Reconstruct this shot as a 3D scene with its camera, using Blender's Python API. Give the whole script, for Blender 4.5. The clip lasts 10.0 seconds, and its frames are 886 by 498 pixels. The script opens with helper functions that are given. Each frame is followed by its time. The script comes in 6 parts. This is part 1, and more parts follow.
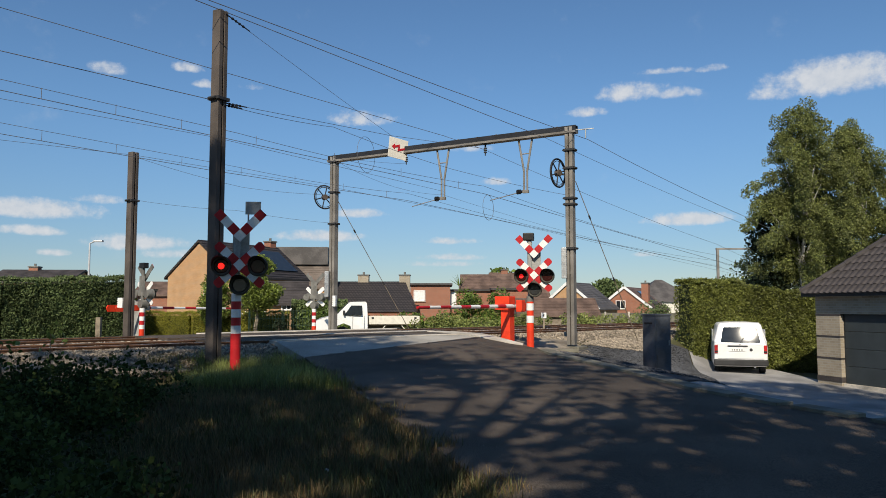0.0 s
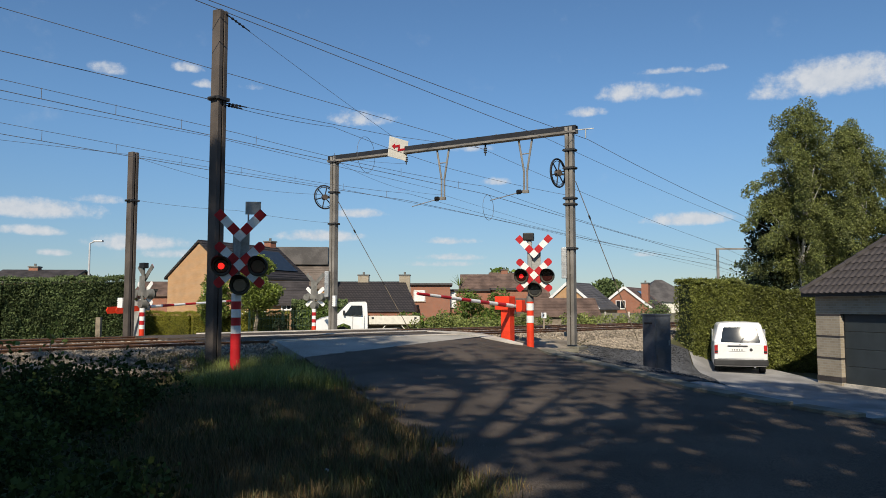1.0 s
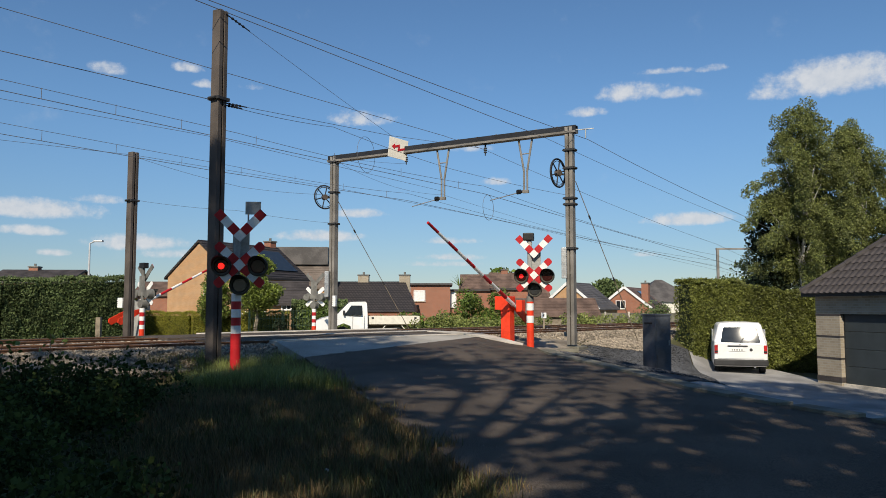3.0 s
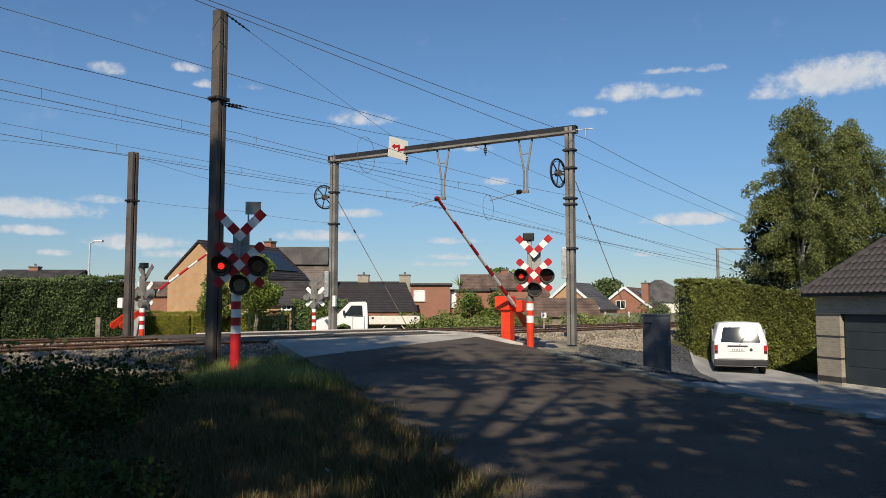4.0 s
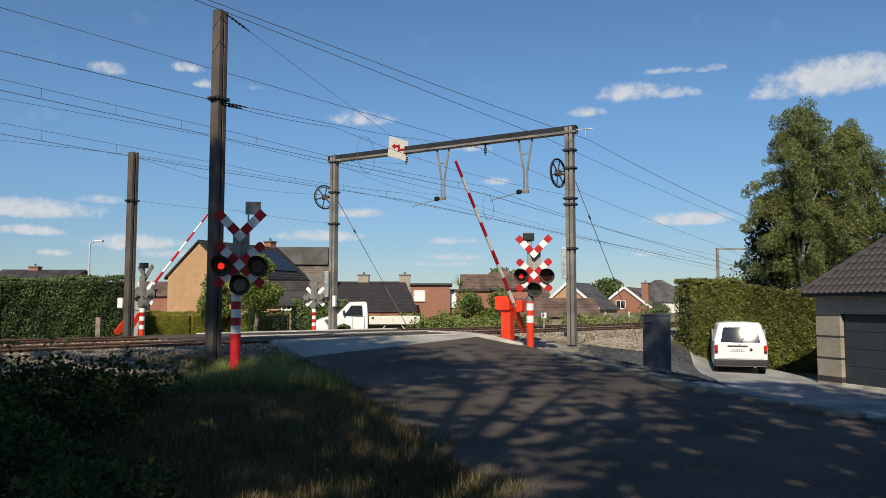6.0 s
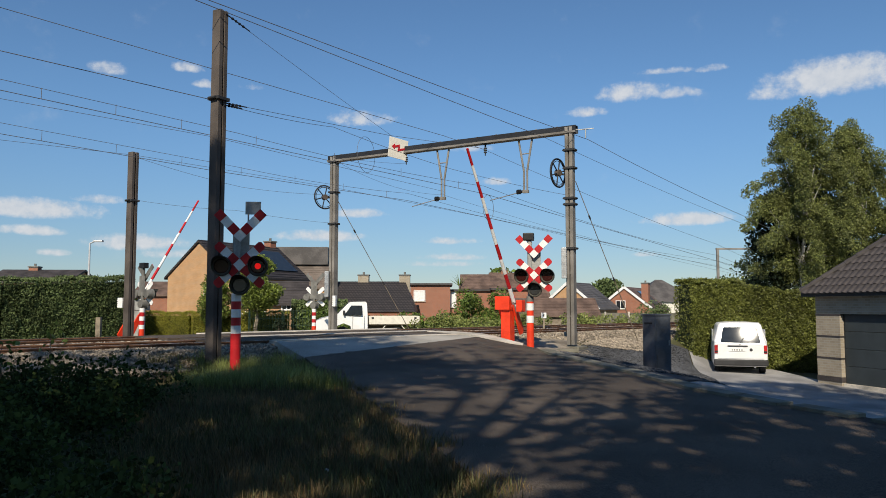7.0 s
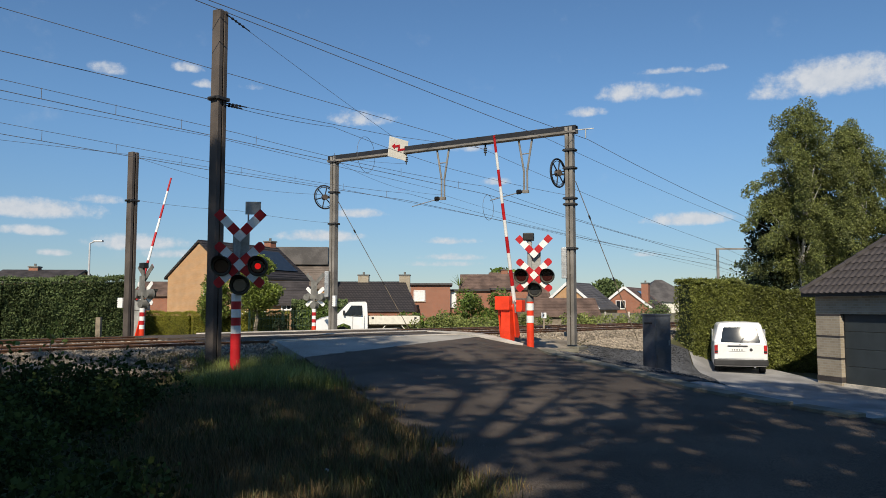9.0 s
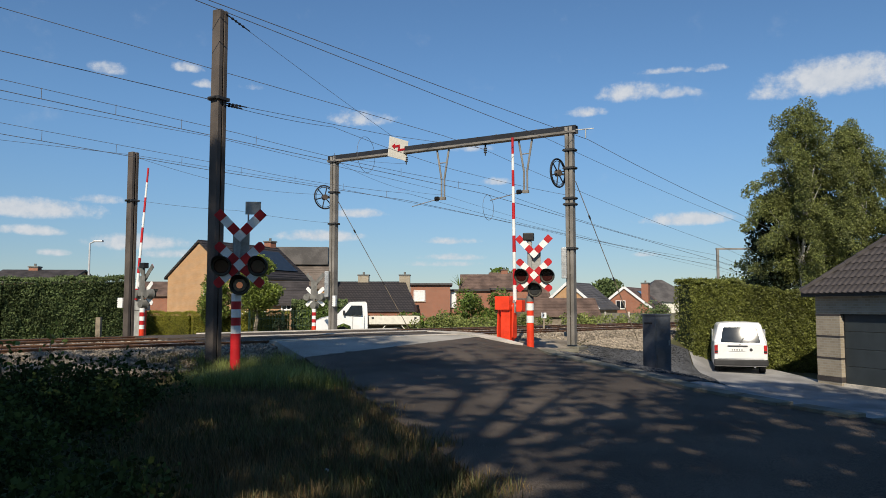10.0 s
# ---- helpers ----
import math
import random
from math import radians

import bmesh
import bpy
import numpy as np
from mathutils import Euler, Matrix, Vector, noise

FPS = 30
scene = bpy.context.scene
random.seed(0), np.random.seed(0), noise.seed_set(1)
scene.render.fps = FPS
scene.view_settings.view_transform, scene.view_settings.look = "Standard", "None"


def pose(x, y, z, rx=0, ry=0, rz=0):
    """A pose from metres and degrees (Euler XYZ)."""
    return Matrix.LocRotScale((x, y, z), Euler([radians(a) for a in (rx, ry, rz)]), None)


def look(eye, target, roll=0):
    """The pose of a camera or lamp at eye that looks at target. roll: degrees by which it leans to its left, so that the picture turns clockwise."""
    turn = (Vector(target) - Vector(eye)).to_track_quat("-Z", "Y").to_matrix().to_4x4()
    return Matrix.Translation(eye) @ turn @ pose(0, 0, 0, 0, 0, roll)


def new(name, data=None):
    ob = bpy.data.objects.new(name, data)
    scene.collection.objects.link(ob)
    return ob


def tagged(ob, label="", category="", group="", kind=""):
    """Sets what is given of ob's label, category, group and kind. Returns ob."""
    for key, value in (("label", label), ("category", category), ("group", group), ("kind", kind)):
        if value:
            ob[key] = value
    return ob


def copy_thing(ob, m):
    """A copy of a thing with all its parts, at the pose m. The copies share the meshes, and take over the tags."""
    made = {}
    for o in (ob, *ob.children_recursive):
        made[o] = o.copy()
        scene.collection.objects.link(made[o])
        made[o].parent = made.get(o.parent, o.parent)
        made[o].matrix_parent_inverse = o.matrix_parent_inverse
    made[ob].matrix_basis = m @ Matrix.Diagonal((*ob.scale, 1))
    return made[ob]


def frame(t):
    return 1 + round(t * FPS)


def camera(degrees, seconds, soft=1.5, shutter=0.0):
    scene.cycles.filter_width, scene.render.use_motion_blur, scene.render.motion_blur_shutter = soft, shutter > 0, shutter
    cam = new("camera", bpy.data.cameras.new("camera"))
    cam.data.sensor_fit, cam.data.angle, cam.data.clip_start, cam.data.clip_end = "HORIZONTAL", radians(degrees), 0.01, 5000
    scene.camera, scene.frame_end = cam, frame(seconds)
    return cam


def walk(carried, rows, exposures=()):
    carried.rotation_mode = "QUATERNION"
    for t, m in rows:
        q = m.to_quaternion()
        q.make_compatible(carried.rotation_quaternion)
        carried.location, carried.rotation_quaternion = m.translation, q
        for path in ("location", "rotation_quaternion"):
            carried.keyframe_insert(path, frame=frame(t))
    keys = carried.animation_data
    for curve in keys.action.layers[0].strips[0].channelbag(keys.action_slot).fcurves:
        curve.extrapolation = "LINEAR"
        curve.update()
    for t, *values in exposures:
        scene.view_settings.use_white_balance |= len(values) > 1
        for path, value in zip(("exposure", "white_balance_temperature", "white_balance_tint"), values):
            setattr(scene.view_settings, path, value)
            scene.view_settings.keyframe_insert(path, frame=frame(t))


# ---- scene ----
cam = camera(60, 10.0, soft=0.7)
walk(cam, [(0.0, pose(0, 0, 1.22, 94.34, 0, 0)), (10.0, pose(0, 0, 1.22, 94.34, 0, 0))], [(0.0, 0.0), (10.0, 0.0)])

# ---- light ----
SUN_EL, SUN_AZ = radians(38), radians(190)
world = bpy.data.worlds.new("sky")
scene.world = world
world.use_nodes = True


def sky_nodes():
    nt = world.node_tree
    nt.nodes.clear()
    N, L = nt.nodes.new, nt.links.new

    def m(op, a, b=None, c=None):
        n = N("ShaderNodeMath")
        n.operation = op
        for i, v in enumerate((a, b, c)):
            if v is None:
                continue
            if isinstance(v, (int, float)):
                n.inputs[i].default_value = v
            else:
                L(v, n.inputs[i])
        return n.outputs[0]

    out, bg = N("ShaderNodeOutputWorld"), N("ShaderNodeBackground")
    sky = N("ShaderNodeTexSky")
    sky.sky_type, sky.sun_disc = "NISHITA", False
    sky.sun_elevation, sky.sun_rotation = SUN_EL, SUN_AZ
    sky.air_density, sky.dust_density, sky.ozone_density = 1.0, 0.0, 3.0
    co = N("ShaderNodeTexCoord")
    sep = N("ShaderNodeSeparateXYZ")
    L(co.outputs["Generated"], sep.inputs[0])
    x, y, z = sep.outputs
    az = m("MULTIPLY", m("ARCTAN2", x, y), 57.2958)
    el = m("MULTIPLY", m("ARCSINE", z), 57.2958)
    comb = N("ShaderNodeCombineXYZ")
    L(az, comb.inputs[0]), L(m("MULTIPLY", el, 1.15), comb.inputs[1])

    def fbm(scale, detail, rough):
        t = N("ShaderNodeTexNoise")
        L(comb.outputs[0], t.inputs["Vector"])
        t.inputs["Scale"].default_value, t.inputs["Detail"].default_value, t.inputs["Roughness"].default_value = scale, detail, rough
        return t.outputs["Fac"]

    big, fine = fbm(0.3, 5, 0.6), fbm(1.1, 7, 0.62)
    # single fair-weather clouds: azimuth, elevation, half width, half height, weight
    high = ((27.3, 15.0, 4.8, 1.66, 1.25), (24.6, 14.5, 2.6, 0.8, 0.8), (13.9, 15.3, 3.0, 0.85, 0.8), (16.9, 15.1, 1.9, 0.47, 0.6), (19.9, 16.6, 1.3, 0.36, 0.6),
             (-23.9, 16.1, 1.6, 0.6, 0.9), (-18.8, 16.7, 1.2, 0.46, 0.8), (-17.5, 15.7, 1.1, 0.37, 0.75), (-6.1, 13.8, 2.8, 0.82, 0.75), (2.0, 11.8, 1.9, 0.45, 0.7),
             (3.9, 9.3, 1.2, 0.39, 0.85), (-6.4, 6.9, 2.1, 0.51, 1.1), (17.7, 6.2, 3.8, 0.65, 1.15), (-28.2, 6.4, 4.7, 0.9, 1.1))
    deep = ((-24.3, 7.3, 2.0, 0.41, 0.7), (-21.7, 4.4, 3.7, 0.74, 0.95), (-26.8, 3.6, 1.2, 0.36, 1.0), (-9.4, 5.2, 3.9, 0.56, 0.85), (0.7, 4.9, 2.6, 0.34, 0.7),
             (0.7, 3.7, 2.9, 0.34, 0.7), (-0.2, 3.2, 3.2, 0.28, 0.6), (14.9, 3.8, 1.2, 0.28, 0.85), (10.8, 14.2, 1.6, 0.49, 0.75), (-28.8, 5.0, 2.9, 0.45, 0.9),
             (-18.9, 3.7, 2.9, 0.48, 0.8), (27.6, 15.7, 3.3, 0.97, 0.9), (16.8, 16.7, 2.0, 0.26, 0.4), (-14.1, 15.8, 1.0, 0.32, 0.4))
    acc = None
    for a, e, w, h, k in high + deep:
        dx = m("MULTIPLY", m("SUBTRACT", az, a), 1 / w)
        dy0 = m("SUBTRACT", el, e)
        dy = m("MULTIPLY", m("ADD", dy0, m("MULTIPLY", m("MINIMUM", dy0, 0), 0.5)), 1 / h)
        d = m("ADD", m("MULTIPLY", dx, dx), m("MULTIPLY", dy, dy))
        v = m("MULTIPLY", m("SUBTRACT", 1.0, d), k)
        acc = v if acc is None else m("MAXIMUM", acc, v)
    veil = m("MULTIPLY", m("SUBTRACT", big, 0.62), 1.5)
    n = m("ADD", m("MULTIPLY", m("SUBTRACT", big, 0.5), 2.6), m("MULTIPLY", m("SUBTRACT", fine, 0.5), 2.4))
    cover = m("MAXIMUM", m("ADD", m("MAXIMUM", acc, -1.0), m("MULTIPLY", n, 0.75)), veil)
    ramp = N("ShaderNodeMapRange")
    ramp.interpolation_type = "SMOOTHSTEP"
    L(cover, ramp.inputs[0])
    ramp.inputs[1].default_value, ramp.inputs[2].default_value, ramp.inputs[3].default_value, ramp.inputs[4].default_value = -0.05, 1.15, 0.0, 0.9
    mix = N("ShaderNodeMix")
    mix.data_type = "RGBA"
    tint = N("ShaderNodeMix")
    tint.data_type, tint.blend_type = "RGBA", "MULTIPLY"
    tint.inputs[0].default_value, tint.inputs[7].default_value = 1.0, (0.78, 0.99, 1.13, 1)
    L(sky.outputs[0], tint.inputs[6])
    # haze low down takes the edge off the bright horizon
    haze = N("ShaderNodeMapRange")
    haze.interpolation_type = "SMOOTHSTEP"
    L(el, haze.inputs[0])
    for i, v in enumerate((-2.0, 16.0, 0.0, 1.0)):
        haze.inputs[i + 1].default_value = v
    dim = N("ShaderNodeMix")
    dim.data_type, dim.blend_type = "RGBA", "MULTIPLY"
    dim.inputs[0].default_value = 1.0
    low = N("ShaderNodeMix")
    low.data_type = "RGBA"
    low.inputs[6].default_value, low.inputs[7].default_value = (0.73, 0.64, 0.665, 1), (1, 1, 1, 1)
    L(haze.outputs[0], low.inputs[0])
    L(tint.outputs[2], dim.inputs[6]), L(low.outputs[2], dim.inputs[7])
    L(ramp.outputs[0], mix.inputs[0]), L(dim.outputs[2], mix.inputs[6])
    tone = N("ShaderNodeMix")
    tone.data_type = "RGBA"
    tone.inputs[6].default_value, tone.inputs[7].default_value = (4.6, 5.3, 6.3, 1), (8.8, 8.8, 8.8, 1)
    L(m("ADD", m("MULTIPLY", fine, 0.8), 0.2), tone.inputs[0])
    L(tone.outputs[2], mix.inputs[7])
    L(mix.outputs[2], bg.inputs[0]), L(bg.outputs[0], out.inputs[0])
    bg.inputs[1].default_value = 0.09


sky_nodes()
sun = new("sun", bpy.data.lights.new("sun", "SUN"))
sun.data.energy, sun.data.angle, sun.data.color = 5.0, radians(0.53), (1.0, 0.9, 0.74)
sun.matrix_world = look((0, 0, 30), (-math.sin(SUN_AZ) * math.cos(SUN_EL), -math.cos(SUN_AZ) * math.cos(SUN_EL), 30 - math.sin(SUN_EL)))

# ---- materials ----


def mat(name, color, rough=0.7, metal=0.0, vary=0.25, scale=3.0, bump=0.15, fine=40.0, other=None, spec=0.4, random_tint=0.0, through_light=0.0, grain=0.45):
    """A surface with stains at one scale and grain at a finer one."""
    mt = bpy.data.materials.new(name)
    mt.use_nodes = True
    nt = mt.node_tree
    N, L = nt.nodes.new, nt.links.new
    b = nt.nodes["Principled BSDF"]
    b.inputs["Roughness"].default_value, b.inputs["Metallic"].default_value = rough, metal
    b.inputs["Specular IOR Level"].default_value = spec
    co = N("ShaderNodeTexCoord")
    big, small = N("ShaderNodeTexNoise"), N("ShaderNodeTexNoise")
    for t, s, d in ((big, scale, 5), (small, fine, 3)):
        L(co.outputs["Object"], t.inputs["Vector"])
        t.inputs["Scale"].default_value, t.inputs["Detail"].default_value = s, d
    dark = tuple(c * (1 - vary) for c in color)
    light = other or tuple(min(1, c * (1 + vary)) for c in color)
    ramp = N("ShaderNodeValToRGB")
    ramp.color_ramp.elements[0].position, ramp.color_ramp.elements[1].position = 0.36, 0.64
    ramp.color_ramp.elements[0].color, ramp.color_ramp.elements[1].color = (*dark, 1), (*light, 1)
    add = N("ShaderNodeMath")
    add.operation = "MULTIPLY_ADD"
    L(small.outputs["Fac"], add.inputs[0])
    add.inputs[1].default_value = grain
    L(big.outputs["Fac"], add.inputs[2])
    sub = N("ShaderNodeMath")
    sub.operation = "SUBTRACT"
    L(add.outputs[0], sub.inputs[0])
    sub.inputs[1].default_value = grain / 2
    L(sub.outputs[0], ramp.inputs[0])
    colour = ramp.outputs[0]
    if random_tint:
        geo = N("ShaderNodeNewGeometry")
        hsv = N("ShaderNodeHueSaturation")
        mr = N("ShaderNodeMapRange")
        mr.inputs[3].default_value, mr.inputs[4].default_value = 1 - random_tint, 1 + random_tint
        L(geo.outputs["Random Per Island"], mr.inputs[0])
        L(mr.outputs[0], hsv.inputs["Value"])
        L(colour, hsv.inputs["Color"])
        colour = hsv.outputs[0]
    L(colour, b.inputs["Base Color"])
    if bump:
        bp = N("ShaderNodeBump")
        bp.inputs["Strength"].default_value, bp.inputs["Distance"].default_value = bump, 0.02
        L(add.outputs[0], bp.inputs["Height"])
        L(bp.outputs[0], b.inputs["Normal"])
    if through_light:
        tr, mx = N("ShaderNodeBsdfTranslucent"), N("ShaderNodeMixShader")
        L(colour, tr.inputs[0])
        mx.inputs[0].default_value = through_light
        L(b.outputs[0], mx.inputs[1]), L(tr.outputs[0], mx.inputs[2])
        L(mx.outputs[0], nt.nodes["Material Output"].inputs[0])
    return mt


def brick_mat(name, a, b2, mortar, length=0.21, height=0.065, joint=0.012, rough=0.85):
    mt = mat(name, a, rough)
    nt = mt.node_tree
    N, L = nt.nodes.new, nt.links.new
    bs = nt.nodes["Principled BSDF"]
    co, sp, cb = N("ShaderNodeTexCoord"), N("ShaderNodeSeparateXYZ"), N("ShaderNodeCombineXYZ")
    L(co.outputs["Object"], sp.inputs[0])
    ad = N("ShaderNodeMath")
    L(sp.outputs[0], ad.inputs[0]), L(sp.outputs[1], ad.inputs[1])
    L(ad.outputs[0], cb.inputs[0]), L(sp.outputs[2], cb.inputs[1])
    t = N("ShaderNodeTexBrick")
    L(cb.outputs[0], t.inputs["Vector"])
    t.inputs["Color1"].default_value, t.inputs["Color2"].default_value, t.inputs["Mortar"].default_value = (*a, 1), (*b2, 1), (*mortar, 1)
    t.inputs["Scale"].default_value, t.inputs["Brick Width"].default_value, t.inputs["Row Height"].default_value, t.inputs["Mortar Size"].default_value = 1, length + joint, height + joint, joint
    old = bs.inputs["Base Color"].links[0].from_socket
    mx = N("ShaderNodeMix")
    mx.data_type, mx.blend_type = "RGBA", "MULTIPLY"
    mx.inputs[0].default_value = 0.35
    nz = N("ShaderNodeTexNoise")
    L(co.outputs["Object"], nz.inputs["Vector"])
    nz.inputs["Scale"].default_value = 1.3
    L(t.outputs["Color"], mx.inputs[6]), L(nz.outputs["Fac"], mx.inputs[7])
    L(mx.outputs[2], bs.inputs["Base Color"])
    return mt


def glow_mat(name, color, strength):
    mt = bpy.data.materials.new(name)
    mt.use_nodes = True
    b = mt.node_tree.nodes["Principled BSDF"]
    b.inputs["Base Color"].default_value = (*color, 1)
    b.inputs["Emission Color"].default_value = (*color, 1)
    b.inputs["Emission Strength"].default_value = strength
    return mt


M_ASPHALT = mat("asphalt", (0.087, 0.066, 0.049), 0.92, vary=0.5, scale=0.5, fine=70, bump=0.7, other=(0.128, 0.099, 0.075), grain=1.6)
M_CONC = mat("concrete", (0.55, 0.50, 0.42), 0.9, vary=0.3, scale=1.2, fine=50, bump=0.3)
M_SLAB = mat("crossing_asphalt", (0.36, 0.335, 0.29), 0.85, vary=0.25, scale=0.7, fine=60, bump=0.4, grain=0.9)
M_KERB = mat("gutter_stone", (0.16, 0.15, 0.115), 0.9, vary=0.35, scale=1.5, fine=50, bump=0.3)
M_BEAM = mat("dark_beam_steel", (0.016, 0.017, 0.021), 0.6, 0.0, vary=0.25, scale=3)
M_PAVE = mat("paving", (0.30, 0.29, 0.28), 0.9, vary=0.25, scale=0.8, fine=40, bump=0.3)
M_SOIL = mat("soil_grass", (0.09, 0.07, 0.038), 0.95, vary=0.5, scale=0.35, fine=12, bump=0.8, other=(0.10, 0.105, 0.035))
M_BALLAST = mat("ballast", (0.24, 0.20, 0.15), 0.95, vary=0.45, scale=1.0, fine=18, bump=1.0)
M_STONE = mat("ballast_stone", (0.27, 0.225, 0.17), 0.9, vary=0.3, scale=4, fine=30, bump=0.2, random_tint=0.55)
M_RUST = mat("rusty_rail", (0.16, 0.085, 0.05), 0.75, 0.3, vary=0.4, scale=3, fine=60)
M_RAILTOP = mat("rail_head", (0.45, 0.43, 0.41), 0.3, 0.9, vary=0.2)
M_SLEEPER = mat("sleeper", (0.25, 0.22, 0.195), 0.95, vary=0.4, scale=5)
M_MAST = mat("weathered_steel", (0.2, 0.185, 0.163), 0.7, 0.2, vary=0.25, scale=1.2, fine=40, other=(0.29, 0.268, 0.238))
M_MASTD = mat("brown_steel", (0.085, 0.07, 0.06), 0.75, 0.1, vary=0.25, scale=1.2, fine=40, other=(0.125, 0.103, 0.088))
M_GALV = mat("galvanised_steel", (0.42, 0.43, 0.43), 0.5, 0.6, vary=0.2, scale=6)
M_WIRE = mat("wire", (0.13, 0.13, 0.14), 0.6, 0.2, vary=0.2)
M_RED = mat("red_paint", (0.46, 0.012, 0.016), 0.45, vary=0.15, scale=4, bump=0.05)
M_REDB = mat("orange_red_paint", (0.76, 0.05, 0.014), 0.45, vary=0.14, scale=3, bump=0.05)
M_WHITE = mat("white_paint", (0.80, 0.79, 0.76), 0.5, vary=0.07, scale=5, bump=0.04)
M_GREY = mat("grey_sign_back", (0.33, 0.33, 0.31), 0.8, 0.0, vary=0.2, scale=4)
M_GREYD = mat("dull_grey_metal", (0.17, 0.165, 0.15), 0.7, 0.2, vary=0.25, scale=4)
M_BLACK = mat("black_housing", (0.016, 0.016, 0.017), 0.5, vary=0.3, scale=6)
M_HOOD = mat("faded_olive_housing", (0.05, 0.046, 0.034), 0.6, vary=0.3, scale=6)
M_LENS = mat("dark_red_lens", (0.03, 0.006, 0.005), 0.12, vary=0.2, spec=0.7)
M_LENSW = mat("clear_lens", (0.03, 0.03, 0.03), 0.15, vary=0.2, spec=0.7)
M_LIT = glow_mat("lit_red", (1.0, 0.012, 0.008), 2.6)
M_LITDIM = glow_mat("lit_red_aside", (1.0, 0.012, 0.01), 0.55)
M_LITW = glow_mat("lit_amber_white", (1.0, 0.38, 0.18), 0.16)
M_CREAM = mat("cream_sign", (0.74, 0.70, 0.60), 0.6, vary=0.08, scale=5)
M_BRAMBLE = mat("bramble_leaf", (0.05, 0.072, 0.021), 0.8, spec=0.12, vary=0.35, scale=0.8, fine=8, bump=0, random_tint=0.55, through_light=0.2)
M_LEAF = mat("leaf", (0.13, 0.185, 0.035), 0.55, vary=0.3, scale=0.8, fine=8, bump=0, random_tint=0.5, through_light=0.3)
M_LIME = mat("lime_leaf", (0.19, 0.24, 0.045), 0.5, vary=0.3, scale=0.8, fine=8, bump=0, random_tint=0.45, through_light=0.3)
M_LOWHEDGE = mat("yellow_green_hedge_leaf", (0.26, 0.25, 0.035), 0.55, vary=0.2, scale=0.7, fine=6, bump=0, random_tint=0.3, through_light=0.3)
M_HEDGE = mat("hedge_leaf", (0.135, 0.15, 0.032), 0.55, vary=0.3, scale=0.7, fine=6, bump=0, random_tint=0.5, through_light=0.22)
M_CONIFER = mat("conifer_hedge_leaf", (0.122, 0.165, 0.058), 0.7, vary=0.3, scale=0.7, fine=6, bump=0, random_tint=0.35, through_light=0.2)
M_BIRCH = mat("birch_leaf", (0.155, 0.175, 0.052), 0.5, vary=0.35, scale=0.5, fine=3, bump=0, random_tint=0.55, through_light=0.3)
M_GRASS = mat("grass_blade", (0.105, 0.105, 0.036), 0.6, vary=0.3, scale=0.6, fine=6, bump=0, random_tint=0.5, through_light=0.25)
M_WEED = mat("weed_leaf", (0.22, 0.25, 0.07), 0.6, vary=0.3, scale=0.6, fine=6, bump=0, random_tint=0.4, through_light=0.25)
# dark gravel; its bluish depth also paints in the shade by the cabinet
M_GRAVEL = mat("dark_shaded_gravel", (0.07, 0.072, 0.078), 0.95, vary=0.4, scale=1.0, fine=30, bump=0.8, grain=1.0)
M_DRY = mat("dry_grass", (0.20, 0.135, 0.06), 0.7, vary=0.3, scale=0.8, fine=6, bump=0, random_tint=0.4, through_light=0.2)
M_NEEDLE = mat("dark_needle", (0.022, 0.034, 0.018), 0.8, spec=0.15, vary=0.35, scale=0.8, fine=8, bump=0, random_tint=0.4, through_light=0.1)
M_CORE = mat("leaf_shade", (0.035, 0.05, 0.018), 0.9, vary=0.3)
M_BARK = mat("bark", (0.13, 0.10, 0.075), 0.9, vary=0.4, scale=5, fine=40, bump=0.8)
M_BIRCHBARK = mat("birch_bark", (0.55, 0.52, 0.47), 0.8, vary=0.4, scale=4, fine=20, bump=0.3)
M_BRICKY = brick_mat("yellow_brick", (0.62, 0.34, 0.15), (0.54, 0.28, 0.115), (0.50, 0.37, 0.24))
M_BRICKR = brick_mat("red_brick", (0.44, 0.15, 0.075), (0.37, 0.12, 0.06), (0.30, 0.22, 0.17))
M_BRICKG = brick_mat("grey_brick", (0.44, 0.37, 0.27), (0.34, 0.28, 0.20), (0.42, 0.38, 0.31))
M_TILES = brick_mat("dark_tiled_roof", (0.075, 0.062, 0.058), (0.05, 0.043, 0.042), (0.022, 0.02, 0.02), 0.26, 0.2, 0.045, 0.6)
M_TILE = mat("dark_roof_tile", (0.055, 0.047, 0.045), 0.65, vary=0.35, scale=1.0, fine=14, bump=0.3)
M_TILEB = mat("brown_roof_tile", (0.13, 0.085, 0.065), 0.7, vary=0.35, scale=1.0, fine=14, bump=0.3)
M_WINGROOF = mat("tan_brown_roof_tile", (0.15, 0.12, 0.098), 0.75, vary=0.25, scale=1.0, fine=14, bump=0.3)
M_SLATE = mat("grey_roof_tile", (0.095, 0.086, 0.08), 0.6, vary=0.3, scale=1.0, fine=14, bump=0.3)
M_GLASS = mat("window_glass", (0.02, 0.025, 0.03), 0.06, vary=0.2, bump=0, spec=0.8)
M_REARGLASS = mat("rear_glass", (0.02, 0.025, 0.03), 0.012, vary=0.2, bump=0, spec=0.6)
M_CARP = mat("white_car_paint", (0.80, 0.80, 0.79), 0.25, vary=0.03, scale=2, bump=0, spec=0.5)
M_RUBBER = mat("rubber", (0.022, 0.022, 0.023), 0.8, vary=0.2)
M_PLASTIC = mat("dark_plastic", (0.03, 0.03, 0.031), 0.6, vary=0.2)
M_TAIL = mat("tail_light", (0.42, 0.02, 0.02), 0.2, vary=0.2, spec=0.6)
M_CAB = mat("dark_grey_cabinet", (0.095, 0.105, 0.12), 0.55, 0.2, vary=0.25, scale=2)
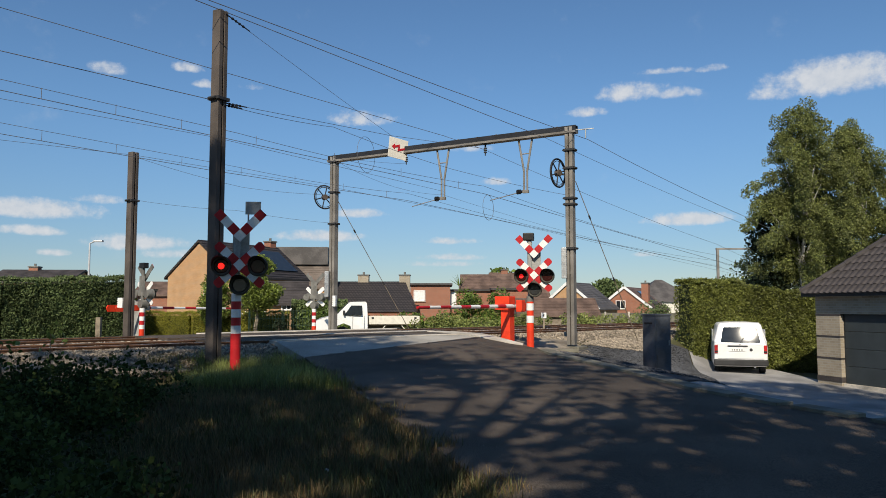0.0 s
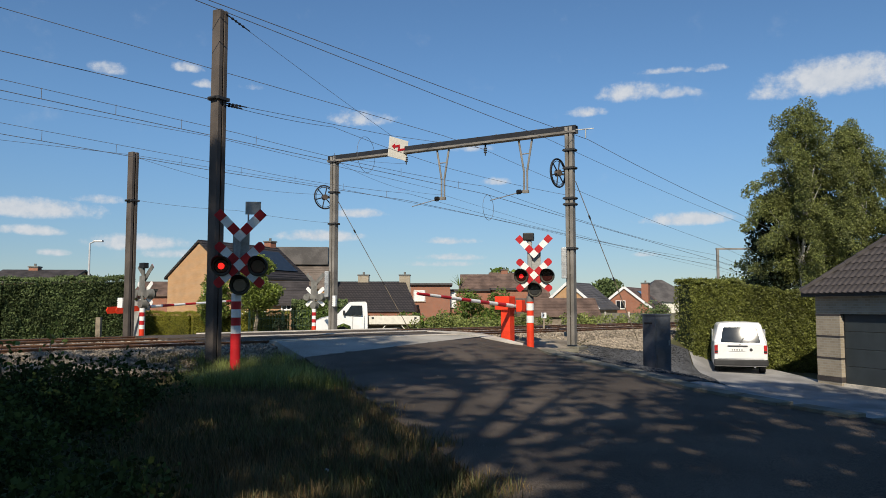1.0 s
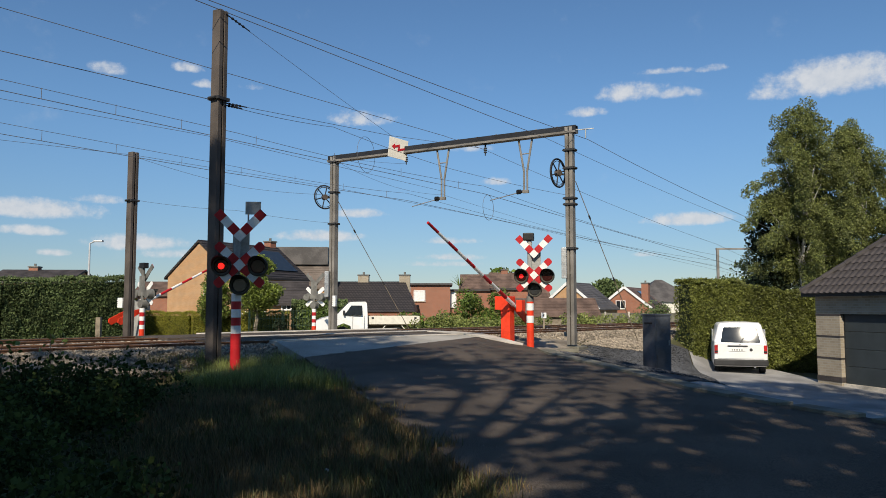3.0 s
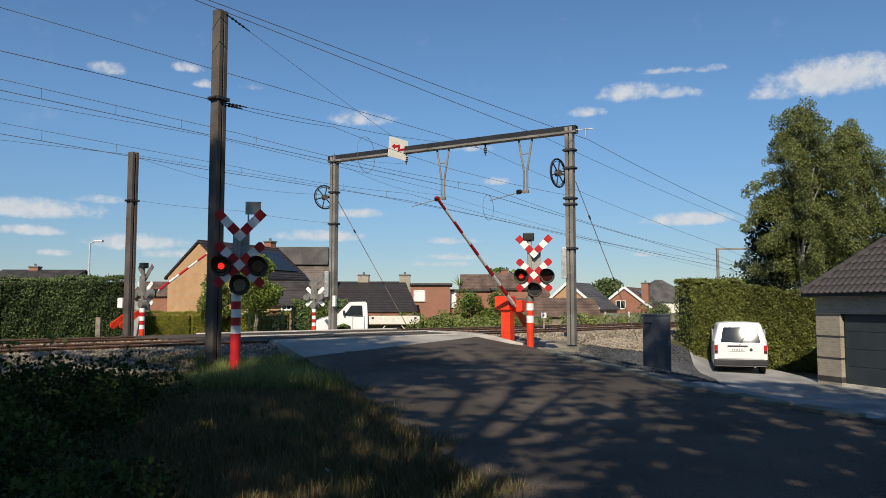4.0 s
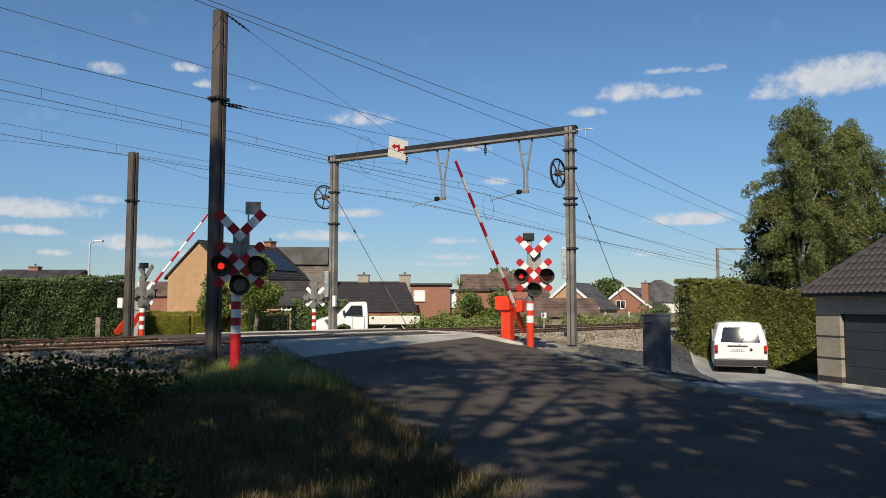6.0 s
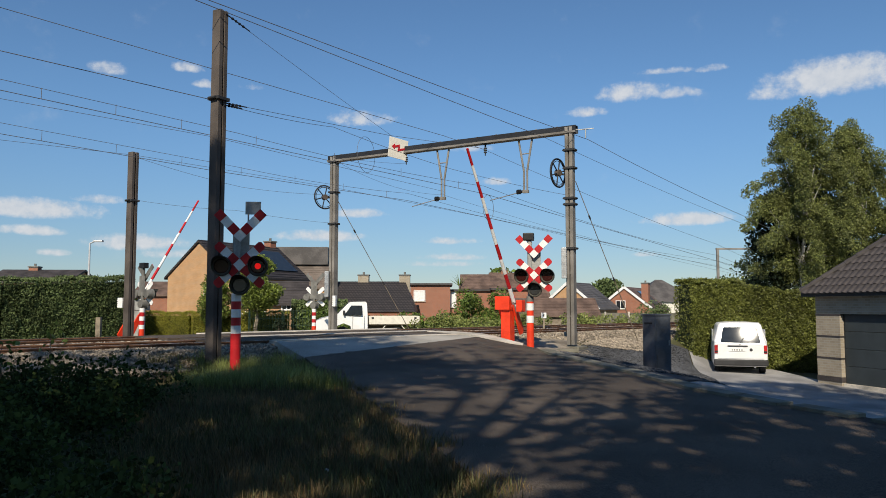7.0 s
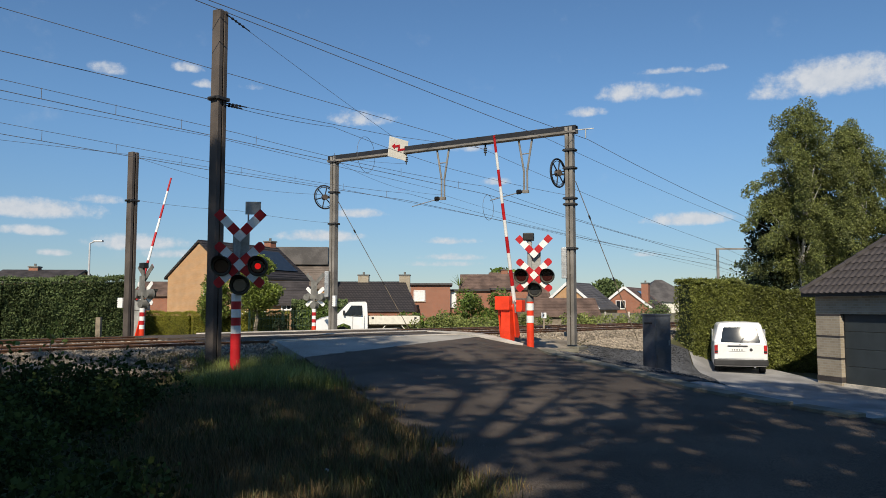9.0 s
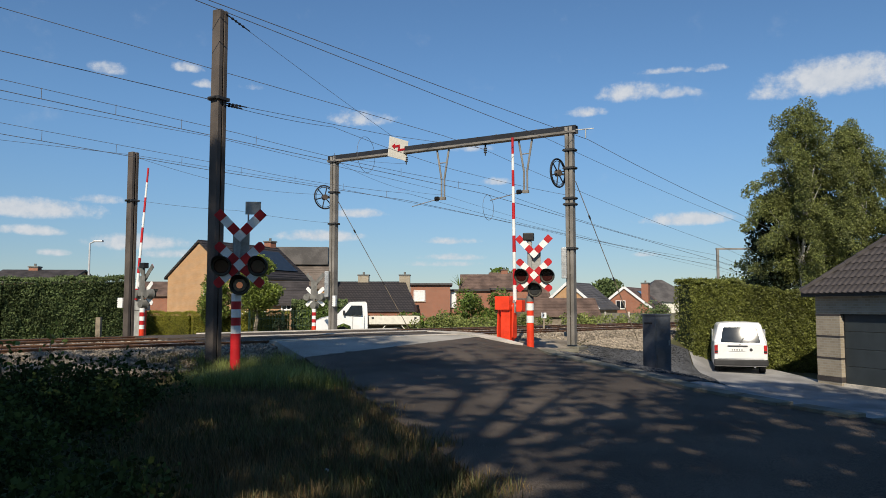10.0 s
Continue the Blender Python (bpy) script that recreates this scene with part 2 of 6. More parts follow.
M_DOOR = mat("grey_garage_door", (0.036, 0.045, 0.049), 0.6, 0.0, vary=0.15, scale=2)
M_WOOD = mat("weathered_wood", (0.22, 0.18, 0.13), 0.9, vary=0.35, scale=4)
M_GREENP = mat("green_fence", (0.008, 0.03, 0.021), 0.6, vary=0.2)
M_LAMP = mat("lamp_metal", (0.55, 0.56, 0.57), 0.5, 0.3, vary=0.1)

# ---- mesh tools ----


def bm_new():
    return bmesh.new()


def put(name, bm, material, smooth=False):
    me = bpy.data.meshes.new(name)
    bm.to_mesh(me)
    bm.free()
    for mt in material if isinstance(material, (list, tuple)) else (material,):
        me.materials.append(mt)
    if smooth:
        for p in me.polygons:
            p.use_smooth = True
    return new(name, me)


def part(name, bm, material, parent, label="", at=None, smooth=False):
    ob = put(name, bm, material, smooth)
    ob.parent = parent
    if at is not None:
        ob.matrix_basis = at
    return tagged(ob, label) if label else ob


def thing(name, m, label, category, group="", kind=""):
    e = new(name)
    e.empty_display_size = 0.2
    e.matrix_basis = m
    return tagged(e, label, category, group, kind)


def box(bm, sx, sy, sz, x=0, y=0, z=0, m=None, bevel=0.0):
    """A box centred on x, y with its foot at z."""
    g = bmesh.ops.create_cube(bm, size=1.0, matrix=(m or Matrix()) @ Matrix.Translation((x, y, z + sz / 2)) @ Matrix.Diagonal((sx, sy, sz, 1)))
    if bevel:
        es = {e for v in g["verts"] for e in v.link_edges}
        bmesh.ops.bevel(bm, geom=list(es), offset=bevel, segments=2, affect="EDGES", profile=0.7)
    return bm


def rod(bm, a, b, r, r2=None, n=10, caps=True):
    """A round bar from a to b."""
    a, b = Vector(a), Vector(b)
    d = b - a
    m = Matrix.Translation((a + b) / 2) @ d.to_track_quat("Z", "Y").to_matrix().to_4x4()
    bmesh.ops.create_cone(bm, cap_ends=caps, segments=n, radius1=r, radius2=r if r2 is None else r2, depth=d.length, matrix=m)
    return bm


def prism(bm, outline, thick, m=None):
    """An outline in x, z pushed along y from 0 to thick."""
    m = m or Matrix()
    a = [bm.verts.new(m @ Vector((x, 0, z))) for x, z in outline]
    b = [bm.verts.new(m @ Vector((x, thick, z))) for x, z in outline]
    bm.faces.new(a), bm.faces.new(b[::-1])
    for i in range(len(a)):
        j = (i + 1) % len(a)
        bm.faces.new((a[j], a[i], b[i], b[j]))
    bmesh.ops.recalc_face_normals(bm, faces=bm.faces)
    return bm


def ring(bm, r, tube, m=None, n=28, k=8):
    m = m or Matrix()
    vs = [[bm.verts.new(m @ Vector(((r + tube * math.cos(b)) * math.cos(a), tube * math.sin(b), (r + tube * math.cos(b)) * math.sin(a))))
           for b in (2 * math.pi * j / k for j in range(k))] for a in (2 * math.pi * i / n for i in range(n))]
    for i in range(n):
        for j in range(k):
            bm.faces.new((vs[i][j], vs[(i + 1) % n][j], vs[(i + 1) % n][(j + 1) % k], vs[i][(j + 1) % k]))
    return bm


def pydata(name, verts, faces, material, parent=None, smooth=False):
    me = bpy.data.meshes.new(name)
    me.from_pydata(verts, [], faces)
    me.materials.append(material)
    if smooth:
        me.shade_smooth()
    ob = new(name, me)
    if parent:
        ob.parent = parent
    return ob


def leaf_mesh(name, pts, size, material, parent=None, seed=1, droop=0.0, long=1.6, ups=0.0):
    """Many small leaves, one folded diamond at each point."""
    rng = np.random.default_rng(seed)
    pts = np.asarray(pts, float)
    n = len(pts)
    a = rng.normal(size=(n, 3))
    a[:, 2] = a[:, 2] * (1 - 0.4 * droop) - droop + ups
    a /= np.linalg.norm(a, axis=1, keepdims=True)
    b = rng.normal(size=(n, 3))
    b -= a * (a * b).sum(1, keepdims=True)
    b /= np.linalg.norm(b, axis=1, keepdims=True)
    s = size * rng.uniform(0.6, 1.35, (n, 1))
    v = np.stack([pts - a * s * long / 2, pts + b * s / 2, pts + a * s * long / 2, pts - b * s / 2], 1).reshape(-1, 3)
    i = np.arange(n)[:, None] * 4
    me = bpy.data.meshes.new(name)
    me.vertices.add(4 * n), me.loops.add(4 * n), me.polygons.add(n)
    me.vertices.foreach_set("co", v.ravel())
    me.loops.foreach_set("vertex_index", (i + np.arange(4)).ravel())
    me.polygons.foreach_set("loop_start", np.arange(0, 4 * n, 4))
    me.update(calc_edges=True)
    me.materials.append(material)
    ob = new(name, me)
    if parent:
        ob.parent = parent
    return ob


def clump_points(blobs, per, seed, shell=0.55):
    """Points in and on uneven balls: x, y, z, radius, height factor."""
    rng = np.random.default_rng(seed)
    out = []
    for x, y, z, r, h in blobs:
        k = max(10, int(per * r * r))
        d = rng.normal(size=(k, 3))
        d /= np.linalg.norm(d, axis=1, keepdims=True)
        q = r * rng.uniform(shell, 1.0, (k, 1)) ** 0.6 * (1 + 0.18 * np.sin(5 * d[:, :1] + 3 * d[:, 1:2] * 2 + x))
        out.append(np.array((x, y, z)) + d * q * np.array((1, 1, h)))
    return np.concatenate(out)

# ---- ground, road, track ----
Q = math.sqrt(0.5)


def along(n, s, z=0.0):
    """From the track's own axes (n across, s along) to the world."""
    return Vector(((s - n) * Q, (s + n) * Q, z))


def step(a, b, v):
    t = min(1.0, max(0.0, (v - a) / (b - a)))
    return t * t * (3 - 2 * t)


def lerp(rows, v):
    for (a, x), (b, y) in zip(rows, rows[1:]):
        if v <= b:
            return x + (y - x) * max(0.0, (v - a) / (b - a))
    return rows[-1][1]


BASE = [(-60, -1.2), (-2, -0.52), (4, -0.36), (10, -0.14), (13.7, 0.0), (15.0, -0.06), (16.3, 0.14), (23.6, 0.14), (25.2, -0.06), (28, -0.26), (33, -0.44), (60, -0.45), (200, -0.4)]


# the road's edge on the garage side: x by y
VERGE_X = [(-60, 9.4), (1.0, 8.6), (4.2, 7.9), (8.6, 6.9), (10.7, 6.1), (12.0, 5.4), (13.6, 4.65), (16.2, 4.15), (20.7, 2.9), (23.6, 1.2), (31.2, -2.9), (38.8, -6.9), (60, -16)]


def height(x, y):
    n, s = (y - x) * Q, (x + y) * Q
    z = lerp(BASE, n)
    fall = 1.05 * step(0.0, 6.4, x - lerp(VERGE_X, y)) * (1 - step(12.6, 15.2, n)) * step(-8, 7, n)
    ditch = 0.35 * (1 - step(6.5, 9.5, s)) * (1 - step(14.6, 15.8, n)) * step(11, 14, n)
    return z - fall - ditch


def ground():
    def axis(a, b, d, lo, hi):
        v = list(np.arange(a, b, d))
        k, w = d, v[0]
        left, right = [], []
        while w > lo:
            k *= 1.35
            w -= k
            left.append(w)
        k, w = d, v[-1]
        while w < hi:
            k *= 1.35
            w += k
            right.append(w)
        return left[::-1] + v + right
    xs, ys = axis(-26, 24, 0.5, -2500, 2500), axis(0, 50, 0.5, -300, 4000)
    vs = []
    for y in ys:
        for x in xs:
            wob = 0.03 * noise.noise((x * 0.7, y * 0.7, 0)) if abs(x) < 40 and 0 < y < 60 else 0
            vs.append((x, y, height(x, y) + wob - 0.03))
    w = len(xs)
    fs = [(j * w + i, j * w + i + 1, (j + 1) * w + i + 1, (j + 1) * w + i) for j in range(len(ys) - 1) for i in range(w - 1)]
    tagged(pydata("ground", vs, fs, M_SOIL, smooth=True), "dry grass and bare soil verge sloping up to the railway", "ground", kind="structure")


LEFT = [(6.0, -40.0), (1.6, 1.0), (0.95, 4.2), (0.33, 6.87), (-1.25, 11.9), (-2.96, 16.6), (-4.9, 20.8), (-8.2, 28.4), (-11.4, 36.6), (-14, 44.0)]
RIGHT = [(12.0, -40.0), (7.6, 1.0), (7.3, 4.2), (6.95, 8.0), (6.1, 14.2), (3.3, 20.9), (1.2, 23.6), (-2.9, 31.2), (-6.9, 38.8), (-9, 44.0)]


def road_height(x, y):
    n = (y - x) * Q
    hump = lerp([(-60, 0.0), (12.5, 0.0), (16.4, 0.36), (23.7, 0.36), (27.5, -0.12), (33, -0.38), (60, -0.4)], n)
    return max(height(x, y) + 0.015, hump if n > 12.5 else -9)


def ribbon(name, left, right, material, lift, label, category, across=10, n0=-99, n1=99, keep=None, pace=0.45):
    """A paved strip between two edges, with a skirt."""
    rows = []
    for (l0, l1), (r0, r1) in zip(zip(left, left[1:]), zip(right, right[1:])):
        k = max(2, int((Vector(l1) - Vector(l0)).length / pace))
        for i in range(k):
            t = i / k
            a, b = Vector(l0).lerp(Vector(l1), t), Vector(r0).lerp(Vector(r1), t)
            rows.append([a.lerp(b, j / across) for j in range(across + 1)])
    vs, fs = [], []
    for row in rows:
        for i, p in enumerate(row):
            vs.append((p.x, p.y, road_height(p.x, p.y) + lift))
        for p in (row[0], row[-1]):
            vs.append((p.x, p.y, road_height(p.x, p.y) + lift - 0.3))
    w = across + 3
    for j in range(len(rows) - 1):
        a, b = j * w, (j + 1) * w
        c = (rows[j][0] + rows[j + 1][-1]) / 2
        if not n0 < (c.y - c.x) * Q < n1:
            continue
        if keep:
            fs += [(a + i, a + i + 1, b + i + 1, b + i) for i in range(across) if keep(rows[j][i])]
            if keep(rows[j][0]):
                fs.append((a + across + 1, a, b, b + across + 1))
            if keep(rows[j][-1]):
                fs.append((a + across, a + across + 2, b + across + 2, b + across))
            continue
        fs += [(a + i, a + i + 1, b + i + 1, b + i) for i in range(across)]
        fs += [(a + across + 1, a, b, b + across + 1), (a + across, a + across + 2, b + across + 2, b + across)]
    ob = pydata(name, vs, fs, material, smooth=False)
    return tagged(ob, label, category, kind="structure")


def flat_patch(name, outline, material, lift, label, category, cell=0.5, thick=0.25, fn=road_height):
    """A paved patch that follows the ground: outline in x, y."""
    bm = bm_new()
    vs = [bm.verts.new((x, y, 0)) for x, y in outline]
    bm.faces.new(vs)
    xs, ys = [p[0] for p in outline], [p[1] for p in outline]
    for lo, hi, k in ((min(xs), max(xs), 0), (min(ys), max(ys), 1)):
        v = lo + cell
        while v < hi:
            co, no = [0, 0, 0], [0, 0, 0]
            co[k], no[k] = v, 1
            bmesh.ops.bisect_plane(bm, geom=bm.verts[:] + bm.edges[:] + bm.faces[:], plane_co=co, plane_no=no)
            v += cell
    up = bmesh.ops.extrude_face_region(bm, geom=bm.faces[:])
    top = [g for g in up["geom"] if isinstance(g, bmesh.types.BMVert)]
    tops = set(top)
    for v in bm.verts:
        z = fn(v.co.x, v.co.y)
        v.co.z = z + lift if v in tops else z + lift - thick
    bmesh.ops.recalc_face_normals(bm, faces=bm.faces)
    return tagged(put(name, bm, material), label, category, kind="structure")


def track():
    """Ballast bed, sleepers and rails of the two lines."""
    def bed(name, s0, s1):
        prof = [(15.1, -0.35), (15.25, -0.12), (16.3, 0.2), (16.9, 0.27), (22.8, 0.27), (23.5, 0.2), (24.6, -0.1), (24.9, -0.35)]
        vs, fs = [], []
        ss = list(np.arange(s0, s1, 0.6)) + [s1]
        fine = []
        for (n0, z0), (n1, z1) in zip(prof, prof[1:]):
            k = max(1, int((n1 - n0) / 0.3))
            fine += [(n0 + (n1 - n0) * i / k, z0 + (z1 - z0) * i / k) for i in range(k)]
        fine.append(prof[-1])
        for s in ss:
            for n, z in fine:
                p = along(n, s, z + 0.05 * noise.noise((n * 1.7, s * 1.7, 2)))
                vs.append(p)
        w = len(fine)
        fs = [(j * w + i, j * w + i + 1, (j + 1) * w + i + 1, (j + 1) * w + i) for j in range(len(ss) - 1) for i in range(w - 1)]
        tagged(pydata(name, vs, [f[::-1] for f in fs], M_BALLAST), "grey brown crushed stone bed under the rails", "ballast", kind="structure")
    bed("ballast_bed", -60, 11.4)
    bed("ballast_bed", 18.2, 240)
    rng = np.random.default_rng(8)
    # loose stones on the shoulder that the camera faces
    for s0, s1, k, n0, n1 in ((-3.0, 10.9, 6200, 15.1, 17.1), (18.2, 38.0, 5200, 15.1, 17.1), (-2.0, 10.8, 4200, 17.4, 23.2), (18.4, 34.0, 3000, 17.4, 23.2)):
        vs, fs = [], []
        base = [(1, 0, 0), (-1, 0, 0), (0, 1, 0), (0, -1, 0), (0, 0, 1), (0, 0, -1)]
        tri = [(0, 2, 4), (2, 1, 4), (1, 3, 4), (3, 0, 4), (2, 0, 5), (1, 2, 5), (3, 1, 5), (0, 3, 5)]
        for _ in range(k):
            n, s = rng.uniform(n0, n1), rng.uniform(s0, s1)
            if min(abs(n - r) for r in (17.25, 18.75, 20.95, 22.45)) < 0.13:
                continue
            z = lerp([(15.1, -0.12), (15.25, -0.1), (16.3, 0.2), (16.9, 0.265), (23, 0.265)], n)
            p = along(n, s, z + 0.02)
            r = rng.uniform(0.025, 0.06, 3)
            e = Euler(rng.uniform(0, 6, 3)).to_matrix()
            o = len(vs)
            vs += [p + e @ Vector((b[0] * r[0], b[1] * r[1], b[2] * r[2])) for b in base]
            fs += [tuple(i + o for i in t) for t in tri]
        tagged(pydata("ballast_stones", vs, fs, M_STONE), "loose crushed track stones on the shoulder", "stones", kind="stuff")
    prof = [(-0.07, -0.16), (0.07, -0.16), (0.07, -0.14), (0.012, -0.12), (0.012, -0.04), (0.036, -0.03), (0.036, 0.0), (-0.036, 0.0), (-0.036, -0.03), (-0.012, -0.04), (-0.012, -0.12), (-0.07, -0.14)]
    for n in (17.25, 18.75, 20.95, 22.45):
        bm = bm_new()
        m = Matrix.Translation(along(n, -60, 0.375)) @ Matrix.Rotation(radians(-45), 4, "Z")
        prism(bm, prof, 320, m)
        ob = put("rail", bm, [M_RUST, M_RAILTOP])
        for p in ob.data.polygons:
            if p.normal.z > 0.9 and p.center.z > 0.37:
                p.material_index = 1
        tagged(ob, "rusty brown steel rail with a worn bright head", "rail", "rails of the two lines", kind="structure")
    sl = None
    for n in (18.0, 21.7):
        for i in range(110):
            s = -22 + 0.62 * i + (0.2 if n > 20 else 0)
            if 9.6 < s < 18.2:
                continue
            m = Matrix.Translation(along(n, s, 0.115)) @ Matrix.Rotation(radians(-45), 4, "Z")
            if sl is None:
                bm = bm_new()
                box(bm, 2.5, 0.25, 0.165, bevel=0.015)
                sl = tagged(put("sleeper", bm, M_SLEEPER), "weathered brown wooden sleeper in the ballast", "sleeper", "sleepers of the track")
                sl.matrix_basis = m
            else:
                copy_thing(sl, m)


ground()
flat_patch("road", LEFT[:6] + [(1.2, 23.6)] + [(x, y) for y, x in VERGE_X[1:9]][::-1] + [(12.0, -40.0)], M_ASPHALT, 0.03, "worn dark asphalt road rising to the crossing", "road")
ribbon("road", LEFT, RIGHT, M_SLAB, 0.008, "lighter grey asphalt of the level crossing", "road", n0=12.0, n1=60, across=30, pace=0.3, keep=lambda p: (p.x + 3.2) * 6.96 - (p.y - 16.2) * 4.27 < 0)
track()

# ---- railway equipment ----


def h_mast(m, top, width, label, material, drop=0.0, collars=()):
    t = thing("catenary_mast", m, label, "mast", "masts of the overhead line")
    d = width
    for sx in (-1, 1):
        bm = bm_new()
        prism(bm, [(sx * (d / 2 - 0.055) - 0.055, 0), (sx * (d / 2 - 0.055) + 0.055, 0), (sx * (d / 2 - 0.055) + 0.055, top), (sx * (d / 2 - 0.055) - 0.055, top)], d * 0.95, Matrix.Translation((0, -d * 0.475, 0)))
        bmesh.ops.bevel(bm, geom=bm.edges[:], offset=0.008, segments=1, affect="EDGES")
        part("upright", bm, material, t)
    bm = bm_new()
    box(bm, d * 0.7, 0.03, top - 0.05, 0, 0, 0)
    for k in range(int(top / 1.4)):
        box(bm, d * 0.9, d * 0.6, 0.05, 0, 0, 0.9 + 1.4 * k)
    part("web", bm, material, t)
    bm = bm_new()
    box(bm, d + 0.5, d + 0.5, 0.5, 0, 0, -0.42 - drop, bevel=0.03)
    part("footing", bm, M_KERB, t, "concrete footing")
    for z in collars:
        bm = bm_new()
        box(bm, d + 0.09, d + 0.09, 0.07, 0, 0, z, bevel=0.01)
        for sx in (-1, 1):
            rod(bm, (sx * (d / 2 + 0.07), -0.1, z + 0.035), (sx * (d / 2 + 0.07), 0.1, z + 0.035), 0.03)
        part("collar", bm, M_PLASTIC, t, "dark bolted collar")
    return t


def wire(points, r=0.008, sag=0.0, name="overhead_wire", label="thin dark overhead line wire", group="overhead wires"):
    cu = bpy.data.curves.new(name, "CURVE")
    cu.dimensions, cu.bevel_depth, cu.bevel_resolution = "3D", r * 0.78, 1
    cu.materials.append(M_WIRE)
    for a, b in zip(points, points[1:]):
        sp = cu.splines.new("POLY")
        a, b = Vector(a), Vector(b)
        k = 14 if sag else 1
        sp.points.add(k)
        for i in range(k + 1):
            t = i / k
            p = a.lerp(b, t) - Vector((0, 0, 4 * sag * t * (1 - t)))
            sp.points[i].co = (*p, 1)
    return tagged(new(name, cu), label, "wire", group)


MAST_R, MAST_L = Vector((4.18, 25.0, 0)), Vector((-4.29, 30.0, 0.0))
span = MAST_L - MAST_R
GA = math.degrees(math.atan2(span.y, span.x))
mast_r = h_mast(pose(4.18, 25, 0, 0, 0, GA), 7.15, 0.26, "weathered grey brown steel mast of the portal", M_MAST, drop=0.12, collars=(3.1, 4.55, 4.75, 5.75, 6.35))
mast_l = h_mast(pose(-4.29, 30, 0, 0, 0, GA), 7.15, 0.26, "weathered grey steel mast carrying the portal beam", M_MAST, collars=(4.45, 5.7, 6.9))
mast_n = h_mast(pose(-4.94, 16.6, 0, 0, 0, 60), 7.78, 0.25, "tall dark brown steel mast in the shade", M_MASTD, drop=0.2, collars=(5.75,))
mast_f = h_mast(pose(-11.02, 27, 0, 0, 0, 60), 6.72, 0.27, "brown steel mast beyond the track", M_MASTD, drop=0.1, collars=(4.95,))


def portal_beam():
    t = thing("portal_beam", pose(MAST_R.x, MAST_R.y, 6.98, 0, 0, GA), "weathered steel beam spanning both tracks", "beam")
    ln = span.length
    for name, y, z, h in (("channel", -0.1, 0, 0.2), ("channel", 0.1, 0, 0.2)):
        bm = bm_new()
        box(bm, ln + 0.5, 0.025, h, ln / 2, y, z)
        for zz in (z, z + h):
            box(bm, ln + 0.5, 0.08, 0.018, ln / 2, y - 0.03 * (1 if y < 0 else -1) * -1, zz - 0.009)
        part(name, bm, M_BEAM, t)
    bm = bm_new()
    box(bm, ln + 0.5, 0.3, 0.07, ln / 2, 0, -0.04)
    part("bottom_flange", bm, M_MAST, t)
    for i in range(13):
        bm = bm_new()
        box(bm, 0.06, 0.2, 0.012, 0.4 + i * (ln - 0.8) / 12, 0, 0.212)
        part("batten", bm, M_MAST, t)
    # hangers and registration arms over each track
    for px, sgn in ((0.162, 1), (0.4935, 1)):
        x = ln * px
        bm = bm_new()
        rod(bm, (x - 0.26, 0, 0), (x - 0.06, 0, -1.15), 0.036)
        rod(bm, (x + 0.26, 0, 0), (x + 0.06, 0, -1.15), 0.036)
        rod(bm, (x - 0.06, 0, -1.1), (x - 0.06, 0, -1.85), 0.032)
        rod(bm, (x + 0.06, 0, -1.1), (x + 0.06, 0, -1.85), 0.032)
        rod(bm, (x - 0.17, 0, -0.55), (x + 0.17, 0, -0.55), 0.02)
        box(bm, 0.22, 0.08, 0.1, x, 0, -1.9)
        part("hanger", bm, M_MAST, t, "grey steel drop bracket")
        bm = bm_new()
        rod(bm, (x + 0.1, 0, -1.83), (x + 0.32, -0.04, -1.86), 0.05)
        for k in range(3):
            rod(bm, (x + 0.2 + k * 0.05, 0, -1.84), (x + 0.22 + k * 0.05, 0, -1.84), 0.085)
        part("insulator", bm, M_BLACK, t, "dark ribbed insulator")
        bm = bm_new()
        rod(bm, (x + 0.3, -0.04, -1.86), (x + 1.45, -0.2, -2.02), 0.018)
        part("registration_arm", bm, M_GALV, t)
    for px in (0.318, 0.655):
        x = ln * px
        bm = bm_new()
        box(bm, 0.34, 0.26, 0.035, x, 0, -0.05)
        rod(bm, (x, 0, -0.05), (x, 0, -0.16), 0.03)
        for k in range(3):
            rod(bm, (x, 0, -0.18 - 0.07 * k), (x, 0, -0.22 - 0.07 * k), 0.06)
        rod(bm, (x, 0, -0.36), (x, 0, -0.46), 0.02)
        part("wire_insulator", bm, M_PLASTIC, t, "dark hanging insulator")
    bm = bm_new()
    rod(bm, (-0.1, 0, 0.06), (-0.75, -0.25, 0.1), 0.02)
    rod(bm, (-0.5, -0.16, 0.08), (-0.5, -0.16, -0.2), 0.02)
    part("bracket_arm", bm, M_GALV, t)


portal_beam()


def warning_plate():
    t = thing("warning_plate", pose(-1.69, 28.0, 6.69, 0, 6, 38), "cream square plate with a red lightning arrow", "sign")
    bm = bm_new()
    box(bm, 0.84, 0.02, 0.76, 0, 0, 0, bevel=0.006)
    part("plate", bm, M_CREAM, t)
    bm = bm_new()
    prism(bm, [(-0.34, 0.44), (-0.2, 0.56), (-0.2, 0.49), (0.02, 0.58), (0.02, 0.41), (0.32, 0.52), (0.32, 0.45), (-0.05, 0.30), (-0.05, 0.47), (-0.2, 0.41), (-0.2, 0.35)], 0.012, Matrix.Translation((0.03, -0.024, -0.03)))
    part("lightning_arrow", bm, M_RED, t, "red zigzag arrow")
    bm = bm_new()
    for x in (-0.25, 0.25):
        box(bm, 0.05, 0.12, 0.5, x, 0.07, 0.2)
    part("bracket", bm, M_GALV, t)


warning_plate()


